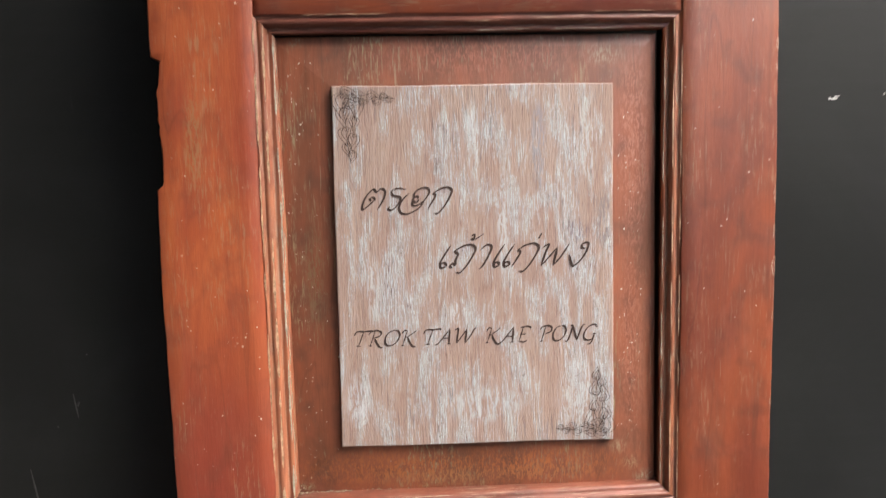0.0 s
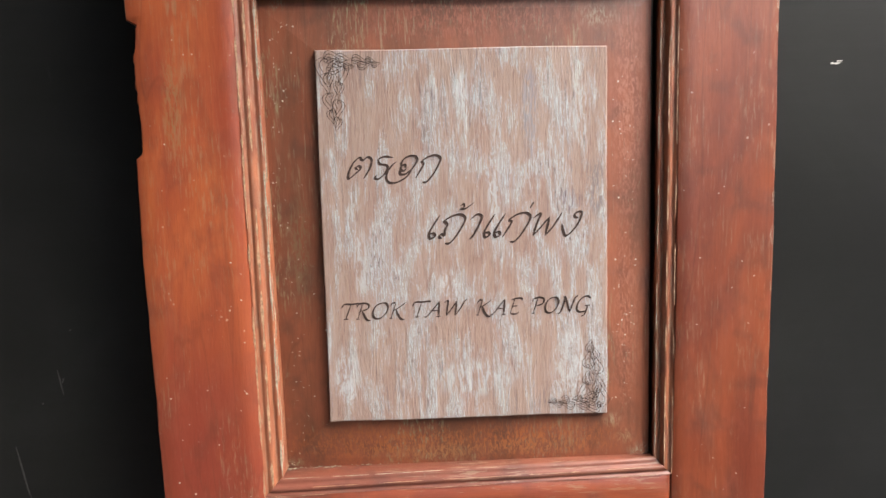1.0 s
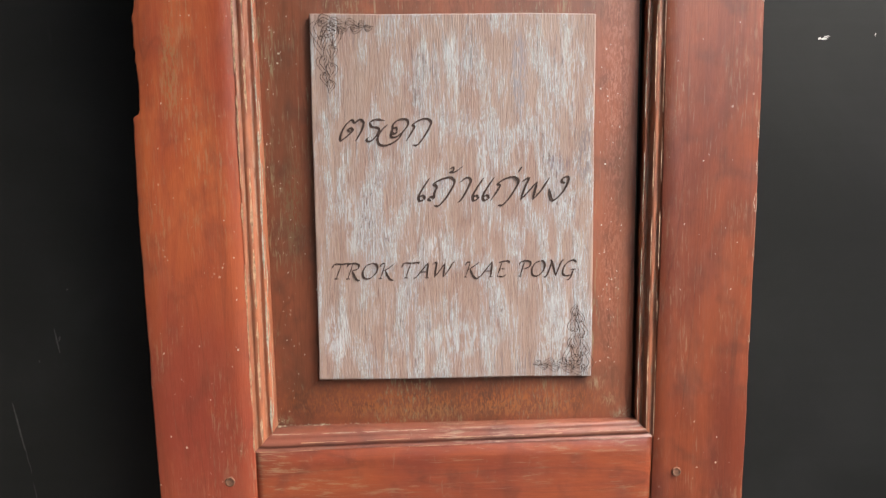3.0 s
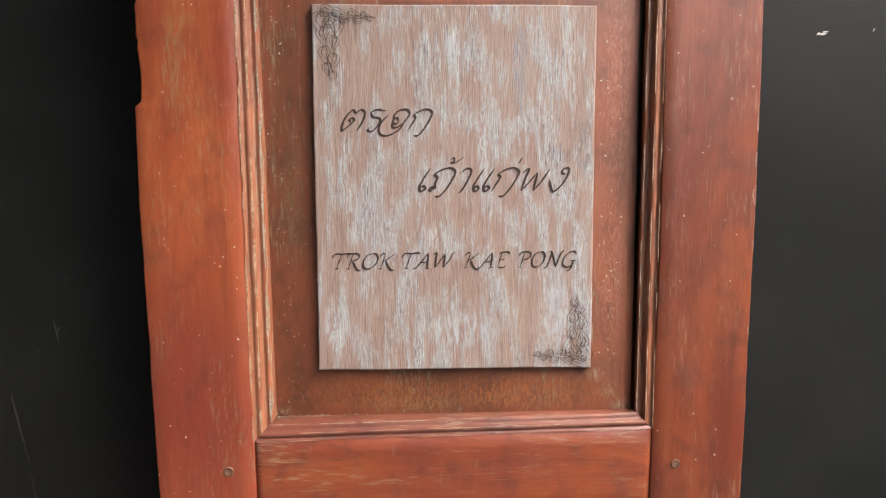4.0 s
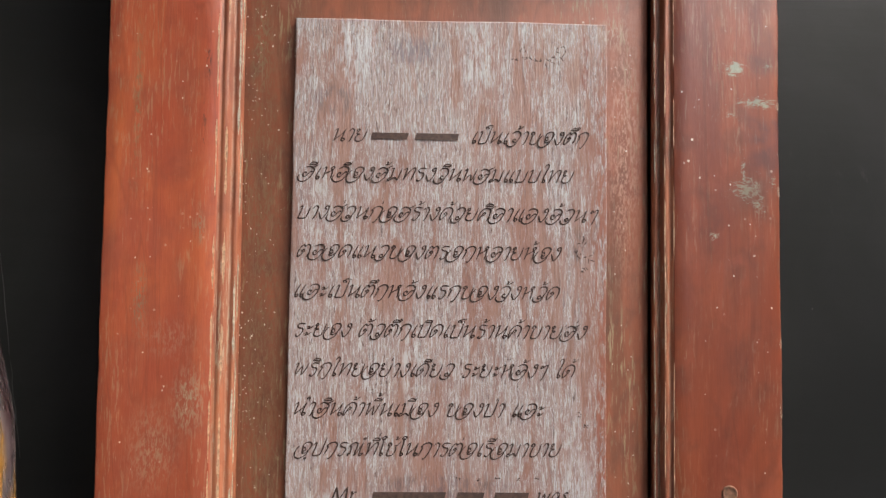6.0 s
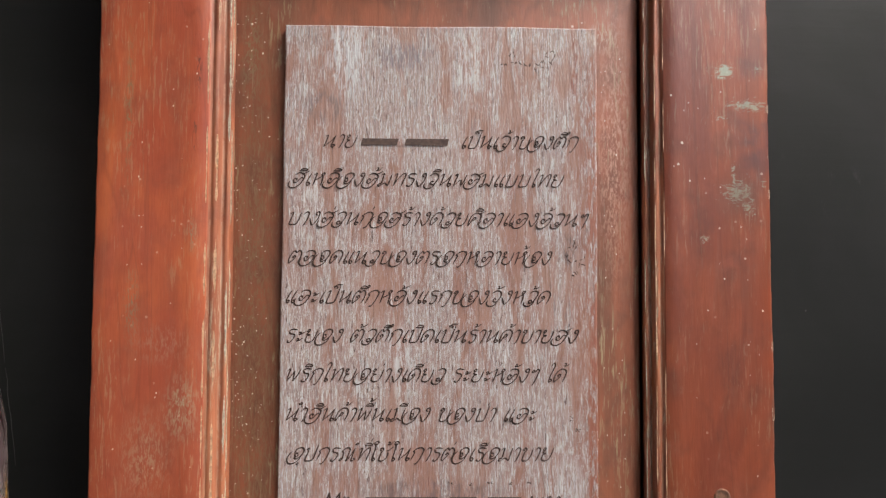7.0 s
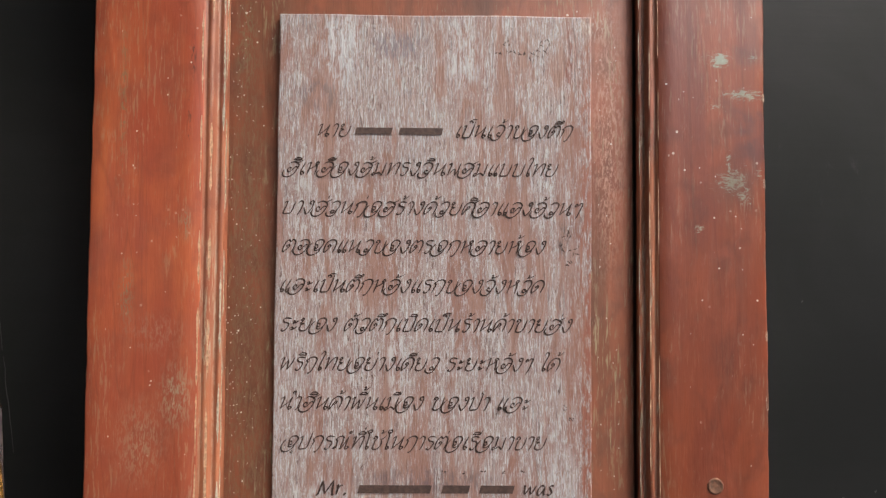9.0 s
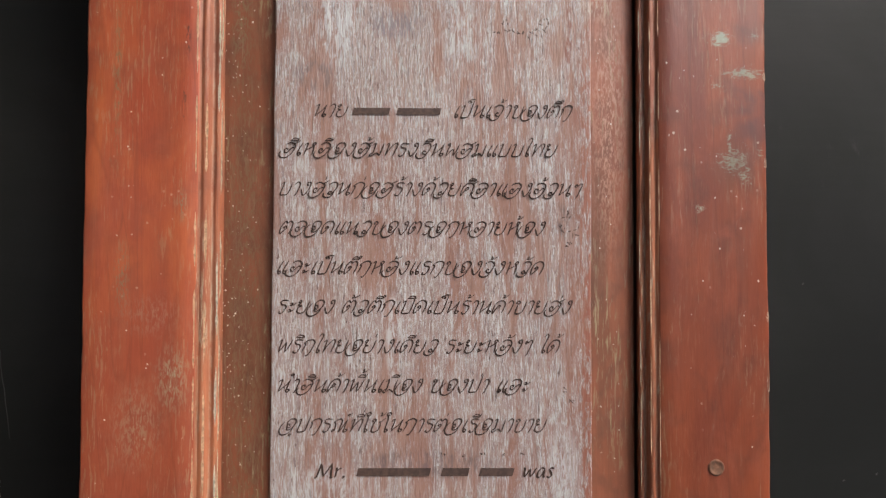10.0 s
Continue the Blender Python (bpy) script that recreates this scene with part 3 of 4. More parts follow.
tagged(part("worn_and_lit_edges", WORN["rubbed"], RUBBED, door, "rubbed pink arrises of the mouldings, with painted highlights"), kind="stuff")
tagged(part("worn_and_lit_edges", WORN["bare"], EDGE, door, "pale bare arrises of the mouldings, whitened as highlights"), kind="stuff")

EDGE_DEPTH, CREST_DEPTH, FIELD_DEPTH = 0.0225, 0.0105, 0.0055


def outline(x0, x1, z0, z1, per, size, key):
    """A rectangle's outline as points, going slightly uneven."""
    corners = [Vector(c) for c in ((x0, z0), (x1, z0), (x1, z1), (x0, z1))]
    pts = []
    for i in range(4):
        a, b = corners[i], corners[(i + 1) % 4]
        for k in range(per):
            p = a.lerp(b, k / per)
            pts.append(p + Vector((wob(p.y, key, size, 18), wob(p.x, key + 2, size, 18))))
    return pts


def bevelled_panel(z0, z1, f0, f1, x0, x1, key):
    """The panel set behind the mouldings, its four sides sloping up to the raised middle field."""
    bm = bmesh.new()
    per = 24
    big = outline(inner_left(z1) + 0.008, inner_right(z0) - 0.0126, z0 + 0.008, z1 - 0.0120, per, 0.0, key)
    near = outline(x0 - 0.002, x1 + 0.002, f0 - 0.002, f1 + 0.002, per, 0.0004, key)
    low = [EDGE_DEPTH - 0.0104 * max((p.x - IN_L) / (IN_R - IN_L), (p.y - z0) / (z1 - z0)) for p in big]
    loops = [[(p.x, 0.036, p.y) for p in big], [(p.x, d + 0.001, p.y) for p, d in zip(big, low)]]
    for k in range(1, 5):
        loops.append([(a.lerp(b, k / 4).x, d + (CREST_DEPTH - d) * k / 4, a.lerp(b, k / 4).y) for a, b, d in zip(big, near, low)])
    loft(bm, loops)
    return part("panel", bm, BEVEL, door, "red-brown panel sloping to its raised middle")


def field(z0, z1, x0, x1, material, key, label):
    """The raised, limed middle board with softened, uneven edges."""
    bm = bmesh.new()
    o = outline(x0, x1, z0, z1, 40, 0.0007, key)
    mid = Vector(((x0 + x1) / 2, (z0 + z1) / 2))
    def inset(p, d):
        return Vector((p.x - math.copysign(d, p.x - mid.x) * (abs(p.x - mid.x) > (x1 - x0) / 2 - 0.002), p.y - math.copysign(d, p.y - mid.y) * (abs(p.y - mid.y) > (z1 - z0) / 2 - 0.002)))
    loops = [[(p.x, CREST_DEPTH + 0.004, p.y) for p in o], [(p.x, FIELD_DEPTH + 0.0008, p.y) for p in o]]
    loops.append([(inset(p, 0.0003).x, FIELD_DEPTH + 0.0002, inset(p, 0.0003).y) for p in o])
    loops.append([(inset(p, 0.0010).x, FIELD_DEPTH, inset(p, 0.0010).y) for p in o])
    loft(bm, loops)
    return part("field", bm, material, door, label)


F1 = (1.2715, 1.539, -0.0720, 0.1338)
F2 = (0.350, 1.1175, -0.0715, 0.1370)
bevelled_panel(*P1, F1[0], F1[1], F1[2], F1[3], 1.0)
bevelled_panel(*P2, F2[0], F2[1], F2[2], F2[3], 2.0)
field_1 = field(F1[0], F1[1], F1[2], F1[3], FIELD_1, 3.0, "limed pinkish raised board with carved Thai and Latin lettering")
field_2 = field(F2[0], F2[1], F2[2], F2[3], FIELD_2, 4.0, "limed reddish raised board with carved Thai text")


# ---- carved lettering ----
# Pen strokes of the sign writer's letters: x,y along each stroke, 10 high, strokes parted by "/"; first the width of the letter.
PEN = {
    "ก": "7.5 0.5,0 1.5,6 0.6,7.2 2.2,9.3 4.5,10 6.3,8.6 6.5,6 5.8,1.5 4.6,-1.8 3.2,-2",
    "ข": "7.3 1.8,8.2 0.8,8 0.9,9.4 2,9.6 2.7,8.2 1.9,6.6 1.7,3 1.9,0.6 3.4,0 5.2,1 6.1,4 6.3,9.8",
    "ค": "7.6 2.2,3.4 3.6,4.8 4,6 3,6.4 2.4,5 1.6,2.4 1,0.2 0.5,3 0.9,7 2.6,9.6 4.8,9.8 6.4,8 6.7,4.5 6,0",
    "ง": "6.2 4.4,7.4 3.2,7.8 3,9.4 4.4,9.9 5,8 4.8,4.4 3.8,1.2 2.6,0 1.4,2 0.2,5",
    "จ": "7.4 0.8,8 2.6,9.8 5,9.6 6.4,7.4 6,4 4.6,1.4 2.8,2.4 3.2,4 4.6,3.6/5.9,3.8 4.4,-0.8 1.6,-1.8 -0.4,0 -0.4,3",
    "ณ": "10.4 1.8,0.2 0.8,0.8 1.2,2 2.2,1.4 1.8,6 0.8,7.4 2.4,9.4 4,9.8 5.2,8 5,3 5,0 6.4,4 8,9.8/8,9.8 7.6,1.4 8.6,0.2 9.6,1.6 8.2,2",
    "ช": "7.8 1.8,8.2 0.8,8 0.9,9.4 2,9.6 2.7,8.2 1.9,6.6 1.7,3 1.9,0.6 3.4,0 5.2,1 6.1,4 5.6,7.2/4.6,7.4 6,8 8,10.8",
    "ด": "7.7 3,4.2 2.2,5.2 3,6 3.8,4.8 3,3 1.8,1 1,0.4 0.4,3 0.8,7 2.6,9.6 4.8,9.8 6.4,8 6.7,4.5 6,0",
    "ต": "7.8 3,4.2 2.2,5.2 3,6 3.8,4.8 3,3 1.8,1 1,0.4 0.4,3 0.8,7 2.2,9.6 3.6,8.4 4.8,9.8 6.4,8.6 6.8,5 6,0",
    "ถ": "7.6 1.8,0.2 0.8,0.8 1.2,2 2.2,1.4 1.8,3.5 1.8,6 0.6,7.4 2.4,9.4 4.6,10 6.3,8.6 6.5,6 5.8,1.5 4.6,-1.8 3.2,-2",
    "ท": "7.8 0,7.8 1.6,9.6 1.8,5 1.6,0/1.6,0 2.8,5 4.6,9 6.2,9.8 6.8,7.6 6.4,3 6.2,0",
    "น": "8.2 0,7.8 1.6,9.6 1.8,6 1.4,0.4/1.4,0.4 2.6,2.4 5,5.6 6.4,9.8/6.4,9.8 5.9,4 5.7,1.4 6.7,0.2 7.7,1.5 6.5,2.3 5.2,1.2",
    "บ": "7.6 0,7.8 1.6,9.6 1.7,6 1.5,0.6 3.5,0.2 5.6,0.8 6.2,4 6.4,9.8",
    "ป": "7.6 0,7.8 1.6,9.6 1.7,6 1.5,0.6 3.5,0.2 5.6,0.8 6.2,4 6.5,13.4",
    "ผ": "8 1.8,8.6 0.6,8.6 1.2,9.8 1.8,8.4 1.5,5 1.4,0.2/1.4,0.2 3.4,4.2 4.6,5.6/4.6,5.6 5.2,2.8 5.6,0.2/5.6,0.2 6.6,4 7,9.8",
    "พ": "8.8 0,7.8 1.6,9.6 1.6,5 1.8,0.2/1.8,0.2 3.2,4 4.6,8.2/4.6,8.2 5,4 5.4,0.2/5.4,0.2 6.8,4.4 7.8,9.8",
    "ม": "7.9 0,7.8 1.6,9.6 1.9,6 1.9,2.2 0.9,2 0.3,0.9 1.1,-0.1 2.1,0.8 3.8,2.2 5.4,1 6.3,0.2/6.3,0.2 6.3,5 6.5,9.8",
    "ย": "7.7 1.6,8 0.6,8.4 1.2,9.7 2,8.8 1,6.2 2.8,5.6 1.3,4.6 1.2,1.4 3,0.1 5.2,1 6.2,4.6 6.4,9.8",
    "ร": "6 0.4,8.2 2.2,9.8 5.4,9.4/0.8,8.4 1.8,6.6 4,6 4.8,4.5 4.2,1.5 3,-0.1 1.7,0.5 2.2,1.8",
    "ล": "8.2 2.9,3.5 3.2,5 2.1,5.4 1.5,4 2.2,2.2 3.5,2.4 4.5,4.4 5.6,6 6.9,5.6/1.2,8.2 3.2,9.8 5.6,9.6 7.1,7.6 6.9,4 5.6,0.4 3.2,-1.7 0.6,-1.3 -0.8,1 -0.3,3.8",
    "ว": "7 1.2,8 3,9.8 5.2,9.6 6.2,7.4 5.6,4 4.2,1.2 2.6,0.8 2.2,2.4 3.4,3 4,1.6/5.7,4 4.4,-0.6 2,-1.8 0,-0.6 -0.4,2",
    "ศ": "7.8 2.2,3.4 3.6,4.8 4,6 3,6.4 2.4,5 1.6,2.4 1,0.2 0.5,3 0.9,7 2.6,9.6 4.8,9.6 6.4,8 6.7,4.5 6,0/5,9.2 6.4,9.6 8.4,11.6",
    "ส": "8.4 2.9,3.5 3.2,5 2.1,5.4 1.5,4 2.2,2.2 3.5,2.4 4.5,4.4 5.6,6 6.9,5.6/1.2,8.2 3.2,9.8 5.4,9.2 7.1,7.4 6.9,4 5.6,0.4 3.2,-1.7 0.6,-1.3 -0.8,1 -0.3,3.8/5,8.9 6.6,9.5 9,11.6",
    "ห": "8 0,7.8 1.6,9.6 1.8,5 1.6,0/1.7,4 3.4,5.4 5.6,7.4 6.4,9.2 5.4,9.8 4.8,8.6 5.8,6.6 6.2,3.4 6.2,0",
    "อ": "8.6 4.6,4.6 4.2,5.9 3.2,5.6 3.2,4 4.4,3.3 5.2,4.8/3,5 2.8,7.8 4.2,9.7 6.4,9.7 7.6,7.8 7,4.6 5.4,2 3.6,1.9 3,4/7,4.6 6,0.6 3.2,-1.9 0.6,-1.5 -0.8,1.4 -0.4,5 1,7.6",
    "ะ": "4.8 0.4,6.8 1.4,7.8 2,6.6 1,5.9 2.6,6.4 4.2,8.2/0.4,2 1.4,3 2,1.8 1,1.1 2.6,1.6 4.2,3.4",
    "า": "4.7 0.4,7.6 1.8,9.8 3.4,9 3.6,6 3,1 2.2,-0.7",
    "ำ": "4.7 0.4,7.6 1.8,9.8 3.4,9 3.6,6 3,1 2.2,-0.7/-1.6,12.2 -2.4,13 -1.6,13.8 -0.8,13 -1.6,12.2",
    "เ": "3.7 2.4,10 1.6,6 1.2,2.4 2,0.2 3.2,1 2.4,2.4 1.2,1.7",
    "แ": "6.6 2.4,10 1.6,6 1.2,2.4 2,0.2 3,1 2.4,2.2 1.2,1.7/5.4,10 4.6,6 4.2,2.4 5,0.2 6.1,1 5.4,2.3 4.2,1.7",
    "ไ": "4.2 0.4,12 1.6,14.4 2.8,12.6 2.2,8 1.8,3 2.2,0.2 3.4,1 2.6,2.3 1.8,1.7",
    "ใ": "4.2 1.2,13.2 2,12.4 2.6,13.6 1.4,14.6 0.2,13.2 1.6,10.4 1.8,3 2.2,0.2 3.4,1 2.6,2.3 1.8,1.7",
    "ๆ": "6 2,7 0.9,7.6 1.4,9 2.6,7.8 3.6,9.5 4.8,8.8 4.6,5 4,0 3.2,-2.4",
    "T": "8 2.6,0.2 5,0.3/3.7,0.2 4.8,9.4/0,6.8 0.7,9 2.4,9.6 5,9.4 8.6,9.8 9.3,9",
    "R": "8.8 1.2,0.1 3.2,0.2/2.2,0.2 3,9.4/0,7.2 1,9.4 4,9.9 6.4,8.8 6.2,6.4 3,5/3.6,5 5.4,2 7.4,-0.6 9.3,-0.9",
    "O": "9.3 5,9.8 2,8.4 0.8,4.6 2,0.8 5,0.2 7.6,2.6 8.4,6.4 7,9.2 5,9.8",
    "K": "9 1,0.1 3,0.2/2,0.2 2.8,9.6/0.2,7.4 1,9.4 2.8,9.6/8.2,9.8 5.4,7 2.6,4.8/3.6,5.4 5.4,2 7.6,-0.6 9.8,-0.9",
    "A": "9.2 0,0 1.6,0.6 4.2,5.4 6.4,9.8/6.4,9.8 7,5 7.6,0.2/2.6,3.8 7.1,3.8/6.6,0.1 8.9,0.2",
    "W": "12.2 0,8.4 1,9.6 2,9.4 2.4,5 2.8,0.4/2.8,0.4 5,5 6.8,9.4/6.8,9.4 7.2,5 7.6,0.4/7.6,0.4 10,5.4 11,9 12.4,10.4",
    "E": "8.2 7.4,8.4 6.6,9.8 3.6,9.8 1,9/3,9.6 2.2,0.4/2.2,0.3 5.6,0.1 7,1.6/2.7,5 5.6,5.2",
    "P": "7.8 1.2,0.1 3.4,0.2/2.2,0.2 3,9.4/0,7.2 1,9.2 4,9.9 6.8,8.8 6.6,6 3.2,4.6",
    "N": "10.2 0,-0.4 1.4,0 2.4,5 2.6,9.2/1.4,9.6 2.6,9.4 5,4.6 7.2,0/7.2,0 7.8,5 8.8,9.4 10.4,10.2",
    "G": "9 8,8.4 6,9.9 3,9 0.8,5.6 1,1.6 3.4,0 6.4,0.8 7.2,4/5.4,4 8.6,4.2/7.1,3.8 6.2,-1.6 4.2,-2.6",
    "M": "11.4 0,0 1.2,0.4 2,5 2.6,9.4/2.6,9.4 4.2,4 5.2,0.6/5.2,0.6 7.4,5.4 9.2,9.6/9.2,9.6 9.5,4 10,0.2 11.2,0.5",
    "r": "5 0.2,5.4 1.2,6.2 1.2,3 1.1,0/1.2,3.6 2.6,5.8 4.2,6.2",
    ".": "3 0.6,0.5 1,0.1 1.4,0.5 1,0.9 0.6,0.5",
    "w": "9 0.2,5.6 1.2,6.2 1.4,3 2,0.2/2,0.2 3.4,3 4.6,6/4.6,6 4.9,3 5.4,0.2/5.4,0.2 7,3 7.8,5.4 8.8,6.4",
    "a": "6 4.6,5.8 2.6,6.2 0.8,3.8 0.8,0.8 2,0.1 3.6,2.2 4.8,6/4.8,6 4.5,2 4.8,0.3 5.8,0.8",
    "s": "5 4.2,5.6 2.8,6.3 1.6,5.2 2.6,3.4 3.4,1.6 2.2,0.1 0.4,0.7",
}
# marks over and under a letter, from its right-hand edge
MARKS = {
    "ิ": "-4.5,11.4 -2.8,13.2 -0.6,12.8 0,11.5 -2.2,11.5 -4.5,11.4",
    "ี": "-4.5,11.4 -2.8,13.2 -0.6,12.8 0,11.5 -2.2,11.5 -4.5,11.4/0,11.5 0.6,14.2",
    "ึ": "-4.5,11.4 -2.8,13.2 -0.8,12.8 0,11.5 -2.2,11.5 -4.5,11.4/0,11.8 0.9,12.8 0.3,13.7 -0.5,12.9 0,11.8",
    "ื": "-4.5,11.4 -2.8,13.2 -0.6,12.8 0,11.5 -2.2,11.5 -4.5,11.4/-1,12 -0.6,14.2/0,11.5 0.7,14.4",
    "ั": "-3.6,13 -2.9,13.7 -2.5,12.6 -3.4,11.8 -1.6,12 0.8,14",
    "็": "-3.2,11.4 -3.8,12.9 -2.4,12.8 -1.5,11.7 -2.6,11.4/-3.6,13 -1.8,14.2 0.8,14",
    "์": "-1.4,12 -2,12.8 -1.2,13.4 -0.7,12.4 -1.8,11.7/-1,13.2 0.4,15",
    "่": "-0.7,14.6 -1,13 -1.2,11.8",
    "้": "-3,13.6 -2.2,14.3 -1.8,13 -2.6,12.3 -1.2,12.4 0.6,14.8",
    "ุ": "-2,-1.9 -1.4,-1.2 -0.8,-2 -1.4,-2.7 -2,-1.9/-0.9,-2 -1,-4.4",
}
NIB = Vector((math.cos(math.radians(38)), math.sin(math.radians(38))))


def glide(points, steps=6):
    """A smooth line through points."""
    if len(points) < 3:
        a, b = points
        return [a.lerp(b, k / 4) for k in range(5)]
    ends = [points[0] * 2 - points[1]] + points + [points[-1] * 2 - points[-2]]
    line = []
    for p, q, r, t in zip(ends, ends[1:], ends[2:], ends[3:]):
        for k in range(steps):
            u = k / steps
            line.append(0.5 * (2 * q + (r - p) * u + (2 * p - 5 * q + 4 * r - t) * u * u + (3 * q - p - 3 * r + t) * u ** 3))
    return line + [points[-1]]


def pen_strokes(text):
    """The strokes of a line of text as point lists, 10 high, and whether each is a small mark."""
    strokes, pen, edge, lifted = [], 0.0, 0.0, False
    for letter in text:
        if letter == " ":
            pen += 4.6
            continue
        if letter in MARKS:
            up = 2.9 if letter in "่้์" and lifted else 0.0
            body, at = MARKS[letter], Vector((edge - 1.0, up))
            lifted = lifted or letter in "ิีึืั็"
        else:
            width, body = PEN[letter].split(" ", 1)
            at = Vector((pen, 0.0))
            pen += float(width)
            edge, lifted = pen, False
        for stroke in body.split("/"):
            pts = [Vector([float(v) for v in pair.split(",")]) + at for pair in stroke.split()]
            strokes.append((glide(pts), letter in MARKS))
    return strokes


def lettering(text, x0, x1, base, height, parent, material=CARVED, slant=0.28, broad=1.42, fine=0.58, rise=0.0, name="lettering"):
    """A line of text cut with a slanted chisel: V-shaped strokes, thick and thin, from x0 to x1 on its baseline.
    height: of a letter; broad, fine: the widest and the thinnest stroke, in tenths of it; rise: how much the line climbs."""
    strokes = pen_strokes(text)
    xs = [p.x + slant * p.y for line, _ in strokes for p in line]
    lo, wide = min(xs), max(xs) - min(xs)
    unit = height / 10
    rng = random.Random(len(text))
    verts, faces = [], []
    for line, small in strokes:
        pts = [Vector((x0 + (x1 - x0) * (p.x + slant * p.y - lo) / wide, base + p.y * unit + rise * (p.x - lo) / wide)) for p in line]
        last = len(pts) - 1
        k = len(verts)
        for i, p in enumerate(pts):
            way = (pts[min(i + 1, last)] - pts[max(i - 1, 0)]).normalized()
            cut = abs(way.x * NIB.y - way.y * NIB.x)
            half = unit / 2 * (fine + (broad - fine) * cut ** 1.3) * (0.8 if small else 1.0) * rng.uniform(0.9, 1.1)
            half *= min(1.0, 0.35 + 0.65 * min(i, last - i) / 3)
            side = Vector((-way.y, way.x)) * half
            for q, y in ((p + side, 0.00036), (p, 0.00010), (p - side, 0.00036)):
                verts.append((q.x, FIELD_DEPTH - y, q.y))
        for i in range(last):
            a, b = k + 3 * i, k + 3 * i + 3
            faces += [(a, a + 1, b + 1, b), (a + 1, a + 2, b + 2, b + 1)]
    mesh = bpy.data.meshes.new(name)
    mesh.from_pydata(verts, [], faces)
    mesh.materials.append(material)
    ob = new(name, mesh)
    ob.parent = parent
    return ob


def bar(x0, x1, z, h, parent, material=FADED, slant=0.28):
    """A plain carved bar where a name stands."""
    bm = bmesh.new()
    y = FIELD_DEPTH - 0.0004
    bm.faces.new([bm.verts.new(p) for p in ((x0, y, z), (x1, y, z), (x1 + h * slant, y, z + h), (x0 + h * slant, y, z + h))])
    part("text_bar", bm, material, parent)


lettering("ตรอก", -0.0520, 0.0140, 1.4490, 0.0158, field_1)
lettering("เถ้าแก่พง", 0.0040, 0.1150, 1.4050, 0.0172, field_1)
for word, x0, x1, z in (("TROK", -0.0605, -0.0135, 1.3480), ("TAW", -0.0090, 0.0310, 1.3482), ("KAE", 0.0372, 0.0712, 1.3484), ("PONG", 0.0780, 0.1215, 1.3486)):
    lettering(word, x0, x1, z, 0.0118, field_1, slant=0.22, broad=1.55, fine=0.58)

LINES = (
    ("สีเหลืองส้มทรงจีนผสมแบบไทย", -0.0680, 0.1150, 1.0050),
    ("บางส่วนก่อสร้างด้วยศิลาแลงล้วนๆ", -0.0670, 0.1310, 0.9790),
    ("ตลอดแนวของตรอกหลายห้อง", -0.0670, 0.1065, 0.9535),
    ("และเป็นตึกหลังแรกของจังหวัด", -0.0680, 0.1055, 0.9275),
    ("ระยอง ตัวตึกเปิดเป็นร้านค้าขายส่ง", -0.0670, 0.1240, 0.9020),
    ("พริกไทยอย่างเดียว ระยะหลังๆ ได้", -0.0670, 0.1190, 0.8765),
    ("นำสินค้าพื้นเมือง ของป่า และ", -0.0670, 0.0970, 0.8510),
    ("อุปกรณ์ที่ใช้ในการต่อเรือมาขาย", -0.0660, 0.1075, 0.8255),
)
for text, x0, x1, z in LINES:
    lettering(text, x0, x1, z + 0.0042, 0.0086, field_2)
lettering("นาย", -0.0450, -0.0225, 1.0347, 0.0086, field_2)
bar(-0.0205, 0.0035, 1.0365, 0.0045, field_2)
bar(0.0085, 0.0370, 1.0365, 0.0045, field_2)
lettering("เป็นเจ้าของตึก", 0.0470, 0.1245, 1.0347, 0.0086, field_2)
lettering("Mr.", -0.0430, -0.0240, 0.8005, 0.0098, field_2, slant=0.2, broad=1.7, fine=0.6)
bar(-0.0160, 0.0310, 0.8015, 0.0052, field_2)
bar(0.0385, 0.0560, 0.8015, 0.0052, field_2)
bar(0.0630, 0.0850, 0.8015, 0.0052, field_2)
lettering("was", 0.0920, 0.1120, 0.8005, 0.0098, field_2, slant=0.2, broad=1.7, fine=0.6)


def flame_leaf(u, v, length, turn, bend):
    """Line work of one flame leaf from its root: nested S-curved outlines, a curl at the root and a vein, as lists of (u, v)."""
    c, q = math.cos(turn), math.sin(turn)
    def place(a, b):
        return (u + length * (a * c - b * q), v + length * (a * q + b * c))
    def belly(f, wide):
        return bend * 0.22 * math.sin(math.pi * 1.5 * f) * f + wide * math.sin(math.pi * f ** 0.7)
    lines = []
    for nest in (1.0, 0.5):
        for side in (-0.34, 0.28):
            lines.append([place(0.06 * (1 - nest) + f / 12 * (0.55 + 0.45 * nest), belly(f / 12, side * nest)) for f in range(13)])
    lines.append([place(0.22 + 0.17 * (1 - k / 17) * math.cos(bend * (0.6 + k * 0.5)), bend * 0.10 + 0.17 * (1 - k / 17) * math.sin(bend * (0.6 + k * 0.5))) for k in range(16)])
    return lines


def ornament_arm(length, half):
    """Flame leaves that climb along an arm in two clusters, alternately to either side."""
    leaves = []
    for i, (f, size) in enumerate(((0.00, 1.15), (0.06, 1.05), (0.20, 0.90), (0.32, 0.70), (0.46, 0.85), (0.55, 0.80), (0.68, 0.62), (0.78, 0.60))):
        side = 1 if i % 2 else -1
        at = length * f
        leaves.append(flame_leaf(at, half * (0.85 + 0.28 * side * (1 - f)), half * 2.1 * size, side * (0.42 - 0.25 * f), side))
    return leaves


